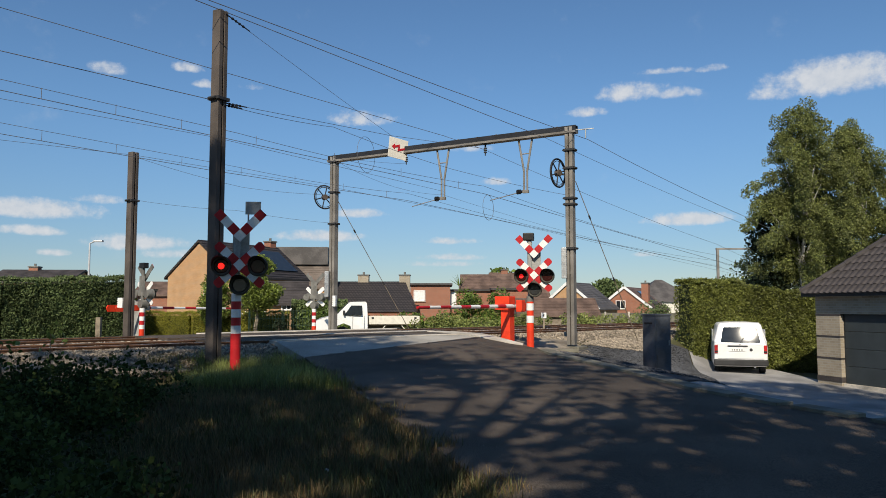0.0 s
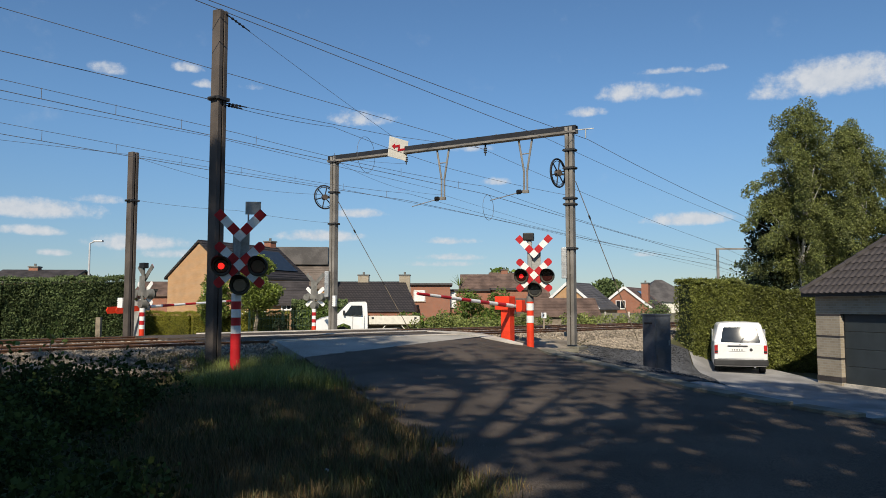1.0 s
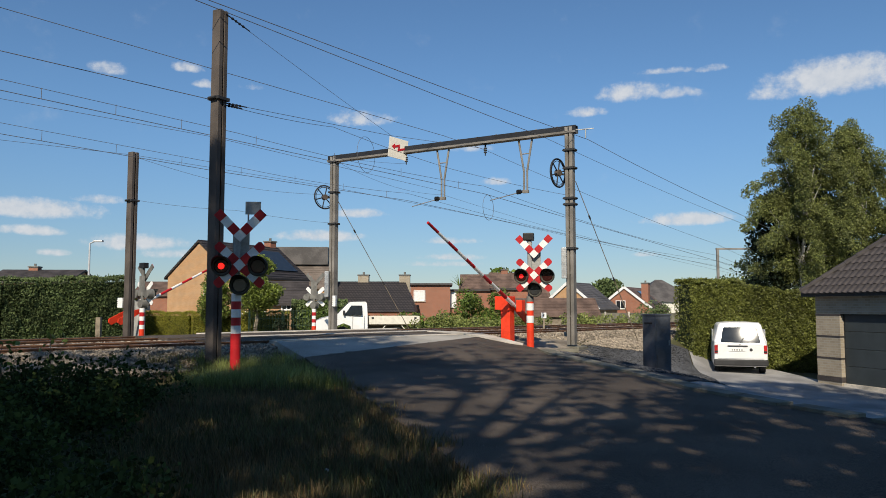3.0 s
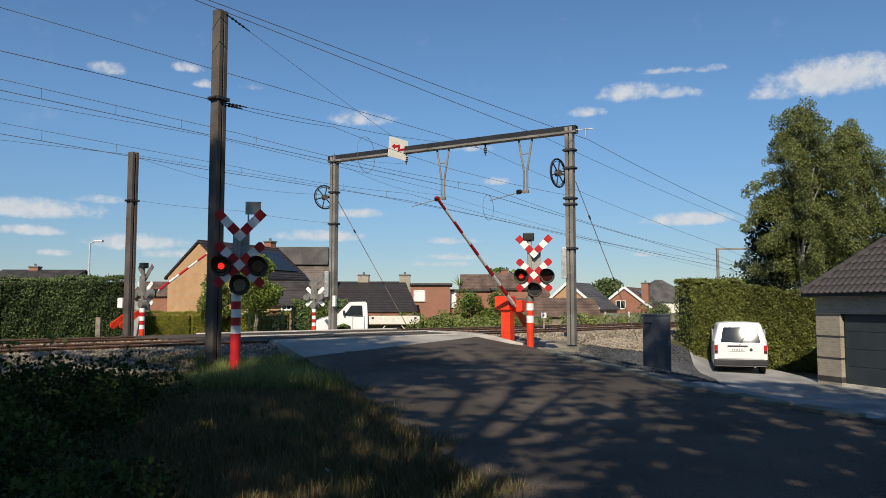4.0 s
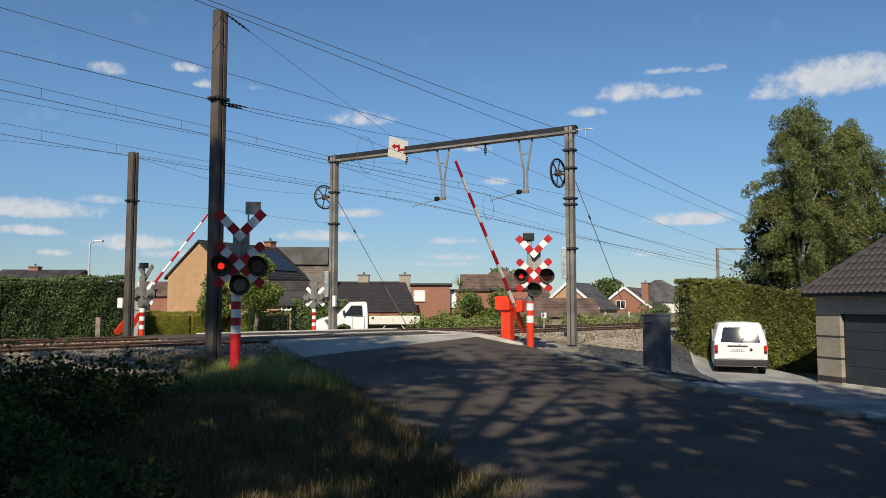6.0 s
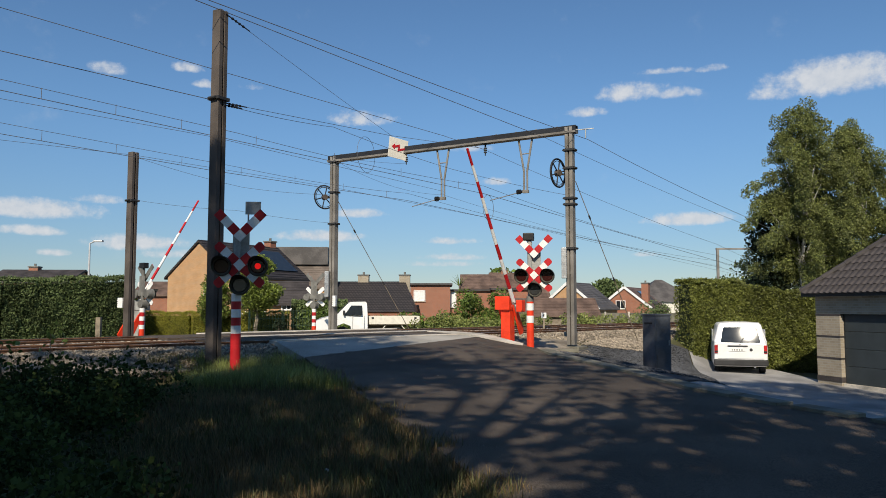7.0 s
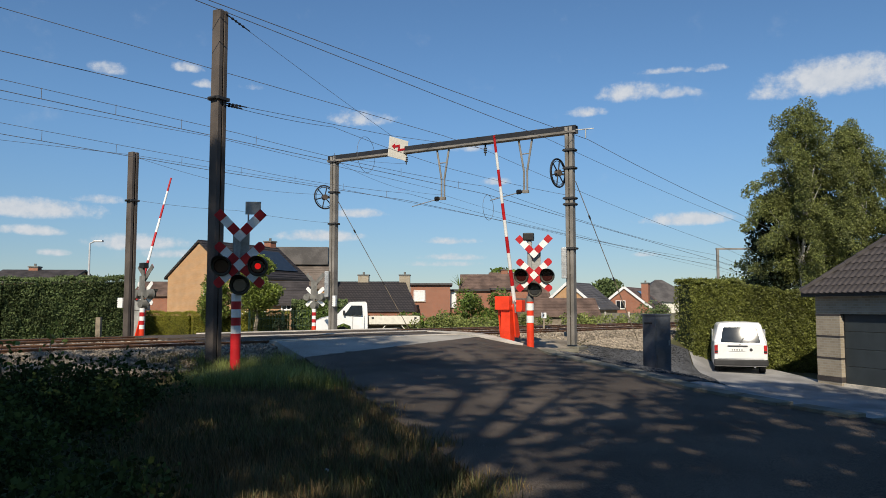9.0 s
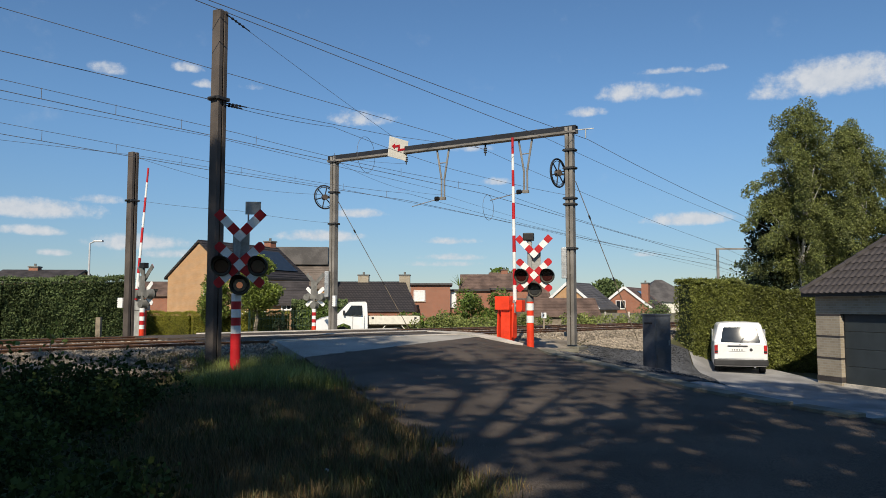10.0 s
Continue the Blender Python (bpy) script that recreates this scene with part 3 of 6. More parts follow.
def tension_wheel(x, y, z, rz, r):
    t = thing("tension_wheel", pose(x, y, z, 0, 0, rz), "dark grey spoked wire tensioning wheel on a mast", "wheel", "tensioning wheels")
    bm = bm_new()
    ring(bm, r, 0.03)
    ring(bm, r * 0.86, 0.012)
    part("rim", bm, M_BEAM, t, smooth=True)
    bm = bm_new()
    rod(bm, (0, -0.08, 0), (0, 0.08, 0), r * 0.24, n=16)
    part("hub", bm, M_MASTD, t)
    for k in range(6):
        a = k * math.pi / 3 + 0.3
        bm = bm_new()
        rod(bm, (0.1 * math.cos(a), 0, 0.1 * math.sin(a)), (r * math.cos(a), 0, r * math.sin(a)), 0.022, n=8)
        part("spoke", bm, M_BEAM, t)
    bm = bm_new()
    rod(bm, (0, 0.05, 0), (r + 0.12, 0.05, 0.02), 0.035)
    part("arm", bm, M_MAST, t)


tension_wheel(3.82, 25.2, 5.66, 50, 0.47)
tension_wheel(-4.70, 30.25, 5.58, 40, 0.46)


BULBS = []


def crossing_signal(m, label, lit=(), top="lamp", panel=False, front=True, base=M_REDB, off=0.0, fields=False, glow=None):
    """A warning signal: striped post, double cross, two red lamps and a white one. It faces -y."""
    t = thing("crossing_signal", m, label, "signal", "warning signals of the crossing")
    bm = bm_new()
    rod(bm, (0, 0, -0.1), (0, 0, 0.72), 0.105, n=20)
    part("post_base", bm, base, t, "red painted lower post", smooth=False)
    for i in range(5):
        z = 0.72 + 0.165 * i
        bm = bm_new()
        rod(bm, (0, 0, z), (0, 0, z + 0.165), 0.1, n=20)
        part("post_band", bm, (base, base, base, base, M_GREYD)[i] if fields else (M_WHITE, M_RED)[i % 2], t)
    if fields:
        # two white reflecting fields on the red post
        for z in (0.78, 1.13):
            bm = bm_new()
            rod(bm, (0, 0, z), (0, 0, z + 0.2), 0.106, n=20)
            part("white_field", bm, M_WHITE, t)
    bm = bm_new()
    rod(bm, (0, 0, 1.545), (0, 0, 3.1 if top == "lamp" else 2.72), 0.07, n=16)
    box(bm, 0.62, 0.03, 0.22, off, 0.04, 2.02)
    box(bm, 0.34, 0.03, 0.62, off, 0.035, 2.2, bevel=0.01)
    part("mount", bm, M_GREY if front else M_GREYD, t, "grey steel mount behind the boards")
    cz = 2.13
    for sx in (-1, 1):
        rot = Matrix.Rotation(radians(48 * sx), 4, "Y")
        # full cross
        bm = bm_new()
        prism(bm, [(-0.055, -0.64), (0.055, -0.64), (0.09, -0.6), (0.09, 0.6), (0.055, 0.64), (-0.055, 0.64), (-0.09, 0.6), (-0.09, -0.6)], 0.02, Matrix.Translation((off, -0.10 - 0.024 * (sx > 0), cz)) @ rot)
        board = part("cross_board", bm, M_WHITE, t)
        for i in (-3, -1, 1, 3):
            bm = bm_new()
            lo, hi, e = 0.183 * i - 0.0915, 0.183 * i + 0.0915, 0.093
            prism(bm, [(-e, lo), (e, lo), (e, hi), (-e, hi)] if abs(i) == 1 else [(-e, lo), (e, lo), (e, hi - 0.04), (e - 0.038, hi), (0.038 - e, hi), (-e, hi - 0.04)] if i > 0 else [(0.038 - e, lo), (e - 0.038, lo), (e, lo + 0.04), (e, hi), (-e, hi), (-e, lo + 0.04)], 0.006, Matrix.Translation((off, -0.107 - 0.024 * (sx > 0), cz)) @ rot)
            part("red_field", bm, M_RED, board)
        # half cross above it
        rot2 = Matrix.Rotation(radians(44 * sx), 4, "Y")
        bm = bm_new()
        prism(bm, [(-0.09, -0.09), (0.09, -0.09), (0.09, 0.68), (-0.09, 0.68)], 0.02, Matrix.Translation((off, -0.10 - 0.024 * (sx > 0), cz + 0.6)) @ rot2)
        board = part("half_cross_board", bm, M_WHITE if front else M_GREYD, t)
        for z0 in (0.1, 0.493):
            bm = bm_new()
            prism(bm, [(-0.093, z0), (0.093, z0), (0.093, z0 + 0.19), (-0.093, z0 + 0.19)], 0.006, Matrix.Translation((off, -0.107 - 0.024 * (sx > 0), cz + 0.6)) @ rot2)
            part("red_field", bm, M_RED, board)
    for i, (x, z) in enumerate(((off - 0.36, cz - 0.03), (off + 0.38, cz - 0.03), (off + 0.02, cz - 0.42))):
        bm = bm_new()
        rod(bm, (x, -0.15, z), (x, 0.1, z), 0.2, 0.16, n=24)
        ring(bm, 0.185, 0.025, Matrix.Translation((x, -0.15, z)), n=24)
        lamp = part("lamp", bm, M_HOOD if front else M_GREYD, t, "black round lamp housing" if front else "grey back of a round lamp")
        bm = bm_new()
        # the hood: three quarters of a short tube
        vs = []
        for j in range(17):
            a = radians(-25 + 230 * j / 16)
            vs.append((bm.verts.new((x + 0.2 * math.cos(a), -0.15, z + 0.2 * math.sin(a))), bm.verts.new((x + 0.2 * math.cos(a), -0.15 - 0.27 * max(0.25, math.sin(a)), z + 0.2 * math.sin(a)))))
        for (a, b), (c, d) in zip(vs, vs[1:]):
            bm.faces.new((a, b, d, c))
        bmesh.ops.solidify(bm, geom=bm.faces[:], thickness=0.008)
        part("hood", bm, M_HOOD, lamp)
        bm = bm_new()
        rod(bm, (x, -0.152, z), (x, -0.16, z), 0.15, 0.13, n=24)
        part("lens", bm, M_LENSW if i == 2 else M_LENS, lamp, "dark glass lens")
        if i in lit:
            bm = bm_new()
            rod(bm, (0, 0.006, 0), (0, -0.012, 0), (0.074, 0.07, 0.075)[i], 0.06, n=20)
            b = part("bulb", bm, glow or (M_LIT, M_LITDIM, M_LITW)[i], t, "glowing lamp bulb", at=pose(x, -0.12, z))
            BULBS.append((i, b, x, z))
    if top == "lamp":
        bm = bm_new()
        box(bm, 0.3, 0.24, 0.22, -0.03, 0, 3.12, bevel=0.03)
        rod(bm, (0, 0, 3.0), (-0.03, 0, 3.16), 0.05)
        part("bell_box", bm, M_BLACK, t, "black bell box")
    if panel:
        bm = bm_new()
        box(bm, 0.32, 0.012, 0.27, 0.3, 0.05, 3.19, bevel=0.004)
        box(bm, 0.03, 0.02, 0.62, 0.2, 0.07, 2.62)
        part("panel", bm, M_GREY, t, "bare metal plate")
    return t


# this base gets the deeper red to carry the shade it stands in
crossing_signal(pose(-4.26, 15.85, -0.04, 0, 0, 4), "red and white crossing signal with double cross, in shade", lit=(0, 1, 2), top="", panel=True, base=M_RED, off=0.07)
crossing_signal(pose(2.48, 21.9, 0.0, 0, 0, -16), "sunlit red and white crossing signal with double cross", lit=(0,), top="lamp", glow=M_LITDIM, off=0.14, fields=True)
crossing_signal(pose(-11.9, 30.45, -0.36, 0, 0, 146), "crossing signal seen edge on beyond the track", top="lamp", front=False)
crossing_signal(pose(-6.2, 37.0, -0.4, 0, 0, 160), "grey back of a crossing signal beyond the track", top="", front=False)


BOOMS = []


def barrier(m, length, label, stripes=9, paint=M_REDB, reach=1.0):
    """A half barrier whose boom points along -x from its pivot, 1.25 m up."""
    t = thing("level_crossing_barrier", m, label, "barrier", "barriers of the crossing")
    bm = bm_new()
    box(bm, 0.3, 0.32, 1.18, 0, 0.13, 0.02, bevel=0.012)
    body = part("body", bm, paint, t)
    bm = bm_new()
    box(bm, 0.004, 0.24, 0.7, -0.153, 0.12, 0.15)
    part("hatch", bm, paint, body)
    bm = bm_new()
    box(bm, 0.44, 0.5, 0.42, -0.03, 0.2, 1.14, bevel=0.02)
    part("head", bm, paint, t)
    bm = bm_new()
    box(bm, 0.24, 0.2, 0.36, 0.02, -0.32, 1.08, bevel=0.02)
    rod(bm, (0.02, -0.24, 1.25), (0.02, -0.16, 1.25), 0.07, n=14)
    part("drive_box", bm, paint, t)
    bm = bm_new()
    box(bm, 0.6, 0.56, 0.45, 0, 0.1, -0.43, bevel=0.02)
    part("footing", bm, M_CONC, t, "pale concrete footing")
    bm = bm_new()
    rod(bm, (0, 0.0, 1.25), (0, -0.2, 1.25), 0.06, n=16)
    part("axle", bm, M_GALV, t)
    boom = new("boom")
    boom.parent = t
    for i in range(stripes):
        a, b = 0.14 + (length - 0.14) * i / stripes, 0.14 + (length - 0.14) * (i + 1) / stripes
        h0, h1 = 0.062 - 0.024 * i / stripes, 0.062 - 0.024 * (i + 1) / stripes
        bm = bm_new()
        rod(bm, (-a, -0.13, 0), (-b, -0.13, 0), h0, h1, n=12)
        part("stripe", bm, (M_RED, M_WHITE)[(stripes - 1 - i) % 2], boom)
    bm = bm_new()
    box(bm, 0.4, 0.09, 0.12, 0.0, -0.125, -0.06, bevel=0.01)
    part("clamp", bm, M_GALV, boom)
    bm = bm_new()
    for y in (0.39, -0.13):
        prism(bm, [(-0.1 * reach, -0.07), (0.75 * reach, -0.16), (0.95 * reach, -0.16), (reach, -0.02), (0.95 * reach, 0.1), (0.3 * reach, 0.1)], 0.05, Matrix.Translation((0, y, 0)))
    part("counterweight", bm, M_REDB, boom, "red counterweight plates")
    boom.matrix_basis = pose(0, 0, 1.25)
    BOOMS.append(boom)
    return t


barrier(pose(2.13, 24.0, 0.0, 0, 0, 57), 5.3, "orange red barrier machine with a striped half boom", stripes=10)
barrier(pose(-12.31, 31.0, -0.05, 0, 0, 243), 5.8, "barrier with a striped half boom beyond the track", paint=M_GREY, reach=1.4)


# angles of the booms above level, by time
SWING = [(0.0, -0.4), (0.55, -0.4), (0.8, 1.4), (1.0, 3.4), (1.5, 8.5), (2.0, 14.2), (2.5, 19.2), (2.7, 21.2), (3.8, 31.4), (4.5, 37.0), (5.5, 45.0), (7.0, 57.5), (7.5, 61.8), (8.0, 66.3), (8.5, 71.0), (9.0, 76.0), (9.5, 82.5), (10.0, 89.0)]
LEFT_ON = [(0.0, 0.37), (0.9, 1.3), (1.76, 2.28), (2.75, 3.2), (3.65, 4.15), (4.6, 5.07), (5.5, 6.0), (6.45, 6.93), (7.38, 7.84), (8.28, 8.76)]


def motions():
    for boom, share in zip(BOOMS, (1.0, 0.96)):
        walk(boom, [(t, pose(0, 0, 1.25, 0, a * share, 0)) for t, a in SWING])
    for i, bulb, x, z in BULBS:
        on = LEFT_ON if i == 0 else [(9.93, 12.0)] if i == 2 else [(b[1] + 0.05, (c[0] if c else 9.15) - 0.05) for b, c in zip(LEFT_ON, LEFT_ON[1:] + [None])]
        front, back = pose(x, -0.155, z), pose(x, -0.12, z)
        rows = [(0.0, front if on[0][0] == 0 else back)]
        for a, b in on:
            if a > 0.05:
                rows += [(a - 0.04, back), (a, front)]
            if b < 10:
                rows += [(b, front), (b + 0.04, back)]
        rows.append((10.0, front if on[-1][1] > 10 else back))
        walk(bulb, rows)

# ---- wires ----
# contact wires, carriers and feeders; n across the track, s along it
LABELS = {"contact": "taut dark contact wire over the track", "carrier": "thin carrier wire above the contact wire", "feeder": "dark feeder wire between the masts"}


def line_wire(kind, r, sag, *points, on=0.0):
    if on:
        a, b = points[-2:]
        d = b - a
        points += (b + d * (on / d.length),)
    wire(points, r, sag, name=kind + "_wire", label=LABELS[kind])
    return points


contact_near = line_wire("contact", 0.011, 0, along(18.18, 1.85, 5.96), along(18.12, 4.70, 5.86), along(18.06, 9.60, 5.65), along(17.99, 20.05, 5.22), along(17.98, 37.95, 3.61), along(18.01, 49.70, 2.59))
contact_far = line_wire("contact", 0.011, 0, along(21.87, 2.27, 5.80), along(21.81, 5.71, 5.67), along(21.76, 11.60, 5.46), along(21.71, 19.74, 5.32), along(21.68, 45.75, 3.74), along(21.72, 59.91, 2.57))
line_wire("carrier", 0.008, 0.0, along(18.19, 1.83, 6.27), along(18.13, 4.70, 6.10), along(18.05, 10.33, 5.83))
line_wire("carrier", 0.008, 0.12, along(18.05, 10.33, 5.83), along(17.99, 20.05, 5.49))
line_wire("carrier", 0.008, 0.25, along(17.99, 20.05, 5.49), along(17.97, 37.96, 3.90), on=16.0)
line_wire("carrier", 0.008, 0, along(21.88, 2.26, 5.99), along(21.83, 5.69, 5.96), along(21.75, 12.47, 5.68))
line_wire("carrier", 0.008, 0.1, along(21.75, 12.47, 5.68), along(21.71, 19.74, 5.60))
line_wire("carrier", 0.008, 0.3, along(21.71, 19.74, 5.60), along(21.68, 45.75, 4.10), on=16.0)
line_wire("carrier", 0.007, 0, along(18.48, 1.87, 5.85), along(18.42, 4.79, 5.75), along(18.36, 9.77, 5.69), along(18.30, 18.19, 5.16))
line_wire("carrier", 0.007, 0, along(22.06, 2.29, 5.64), along(22.01, 5.76, 5.55), along(21.98, 9.29, 5.64), along(21.93, 16.40, 5.48), along(21.89, 24.51, 5.07), along(21.88, 46.17, 3.55), on=16.0)
line_wire("feeder", 0.011, 0, along(14.64, 5.64, 7.89), along(14.60, 7.63, 7.67), along(14.50, 14.50, 7.19), along(14.45, 21.35, 6.80))
line_wire("feeder", 0.011, 0.1, along(14.45, 21.35, 6.80), along(14.45, 34.06, 5.17), on=16.0)
line_wire("feeder", 0.011, 0, along(15.04, 5.79, 7.99), along(15.00, 7.52, 7.76), along(14.90, 14.90, 7.06), along(14.87, 19.37, 6.66))
line_wire("feeder", 0.009, 0.1, along(16.16, 21.06, 7.14), along(16.15, 38.04, 5.24), on=16.0)
line_wire("feeder", 0.011, 0, along(19.77, 2.38, 8.36), along(19.69, 5.03, 8.22), along(19.50, 19.50, 7.46), along(19.48, 21.83, 7.26))
line_wire("feeder", 0.009, 0.15, along(19.59, 21.93, 7.29), along(19.57, 41.34, 4.77), on=16.0)
line_wire("feeder", 0.01, 0, along(15.57, 2.29, 5.98), along(15.53, 4.00, 5.93), along(15.46, 8.25, 5.81))
anchored_0 = line_wire("feeder", 0.008, 0, along(15.16, 8.39, 5.71), along(16.51, 14.35, 6.16), along(16.49, 18.20, 6.36))
anchored_1 = line_wire("feeder", 0.006, 0.02, along(15.14, 8.41, 7.68), along(16.02, 14.02, 6.00))
anchored_2 = line_wire("feeder", 0.008, 0.05, along(15.15, 8.40, 5.66), along(17.54, 13.10, 6.37), along(17.49, 17.92, 5.76), along(17.47, 24.59, 5.56))
line_wire("feeder", 0.007, 0.05, along(24.08, 10.28, 5.99), along(24.04, 14.03, 5.45), along(24.02, 17.84, 5.58))
line_wire("feeder", 0.007, 0.05, along(26.56, 11.33, 4.97), along(26.54, 15.25, 4.96), along(26.52, 19.71, 4.82))
line_wire("feeder", 0.007, 0.05, along(24.03, 18.12, 7.11), along(24.01, 21.82, 7.33))
line_wire("feeder", 0.007, 0.3, along(24.23, 18.39, 6.95), along(24.20, 24.20, 6.26), along(24.18, 51.02, 4.11), on=16.0)


def droppers(a, b, k, h, group="droppers"):
    a, b = Vector(a), Vector(b)
    for i in range(k):
        p = a.lerp(b, (i + 0.5) / k)
        bm = bm_new()
        rod(bm, p, p + Vector((0, 0, h)), 0.007, n=5)
        tagged(put("dropper", bm, M_WIRE), "short dark dropper wire", "wire", group)


for line in (contact_near, contact_far):
    for i in (1, 2):
        droppers(line[i], line[i + 1], (3, 4)[i - 1], 0.25)


def strain(a, b, start, length=0.7):
    """A strain insulator with a turnbuckle, set into a wire near its anchor."""
    a, b = Vector(a), Vector(b)
    d = (b - a).normalized()
    p = a + d * start
    t = thing("strain_insulator", Matrix.Translation(p), "dark ribbed strain insulator on an anchor wire", "insulator", "strain insulators")
    bm = bm_new()
    rod(bm, (0, 0, 0), d * length, 0.014, n=8)
    part("core", bm, M_BEAM, t)
    for k in range(4):
        bm = bm_new()
        q = d * (length * (0.25 + 0.15 * k))
        rod(bm, q, q + d * 0.03, 0.028, n=12)
        part("shed", bm, M_BEAM, t)


for line in (anchored_0, anchored_1, anchored_2):
    strain(line[0], line[1], -0.1)


def loop(x, y, z, r, rz):
    bm = bm_new()
    ring(bm, r, 0.008, pose(x, y, z, 0, 0, rz), n=24, k=5)
    tagged(put("wire_loop", bm, M_WIRE), "loose loop of thin jumper wire", "wire", "jumper loops")


loop(-2.92, 28.8, 7.0, 0.68, 66)
lp = contact_near[3]
loop(lp[0] + 0.15, lp[1] + 0.15, lp[2] - 0.47, 0.45, 62)


def guy(a, b, r=0.014):
    t = thing("guy_rod", Matrix.Translation(b), "thin steel guy rod bracing a portal mast", "guy rod", "guy rods")
    a, b = Vector(a), Vector(b)
    bm = bm_new()
    rod(bm, a - b, (a - b) * 0.42, r, n=8)
    part("upper_rod", bm, M_MAST, t)
    bm = bm_new()
    rod(bm, (a - b) * 0.42, (0, 0, 0), r * 1.15, n=8)
    part("lower_rod", bm, M_WOOD, t, "weathered sleeve")
    for q in (0.42, 0.8):
        bm = bm_new()
        rod(bm, (a - b) * q, (a - b) * (q - 0.02), r * 2.2, n=10)
        part("turnbuckle", bm, M_PLASTIC, t)


guy((4.36, 25.0, 5.35), (7.0, 27.7, 0.0))
guy((-4.15, 30.1, 5.4), (-1.3, 33.0, 0.0))


def mast_box(x, y, z, sx, sz, material, label, rz=-15, top=0.02):
    t = thing("equipment_box", pose(x, y, z, 0, 0, rz), label, "box")
    bm = bm_new()
    box(bm, sx, 0.16, sz, 0, 0, 0, bevel=0.015)
    part("case", bm, material, t)
    bm = bm_new()
    for k in range(int(sz / 0.07)):
        box(bm, sx + 0.02, 0.17, 0.02, 0, 0, 0.03 + 0.07 * k)
    part("ribs", bm, material, t)


mast_box(3.93, 24.85, 2.15, 0.16, 1.0, M_GALV, "ribbed grey resistor box on the mast")
mast_box(-4.50, 29.85, 1.62, 0.16, 1.0, M_GALV, "ribbed grey box on the far mast")
mast_box(-4.2, 29.8, 1.25, 0.12, 0.42, M_WHITE, "small white plate on the mast")
mast_box(-11.29, 27.0, 1.2, 0.2, 0.35, M_WHITE, "small white box beside the mast")


def track_sign():
    t = thing("track_sign", pose(4.32, 33.0, -0.1, 0, 0, -8), "small white plate with a dark mark on a post", "sign")
    bm = bm_new()
    box(bm, 0.09, 0.06, 1.0, 0, 0, 0)
    part("post", bm, M_WOOD, t)
    bm = bm_new()
    box(bm, 0.22, 0.03, 0.24, 0, -0.03, 0.85, bevel=0.01)
    plate = part("plate", bm, M_WHITE, t)
    bm = bm_new()
    box(bm, 0.05, 0.006, 0.1, 0, -0.05, 0.92)
    part("mark", bm, M_BLACK, plate)


track_sign()


def trackside_post(x, y, h):
    t = thing("concrete_post", pose(x, y, height(x, y)), "short weathered concrete post", "post")
    bm = bm_new()
    box(bm, 0.16, 0.14, h, 0, 0, 0, bevel=0.02)
    part("shaft", bm, M_WOOD, t)


trackside_post(-11.3, 25.3, 1.0)

# ---- buildings ----


def window(parent, w, h, m, shutter=False):
    fr = bm_new()
    for x in (-w / 2, w / 2):
        box(fr, 0.08, 0.1, h, x, 0, 0)
    for z in (0, h - 0.08):
        box(fr, w, 0.1, 0.08, 0, 0, z)
    box(fr, 0.06, 0.08, h, 0, 0, 0)
    win = part("window", fr, M_WHITE, parent, at=m)
    bm = bm_new()
    box(bm, w - 0.1, 0.04, h - 0.1, 0, 0.02, 0.05)
    part("pane", bm, M_WHITE if shutter else M_GLASS, win, "lowered white roller shutter" if shutter else "")
    bm = bm_new()
    box(bm, w + 0.2, 0.16, 0.06, 0, -0.04, -0.06)
    part("sill", bm, M_CONC, win)


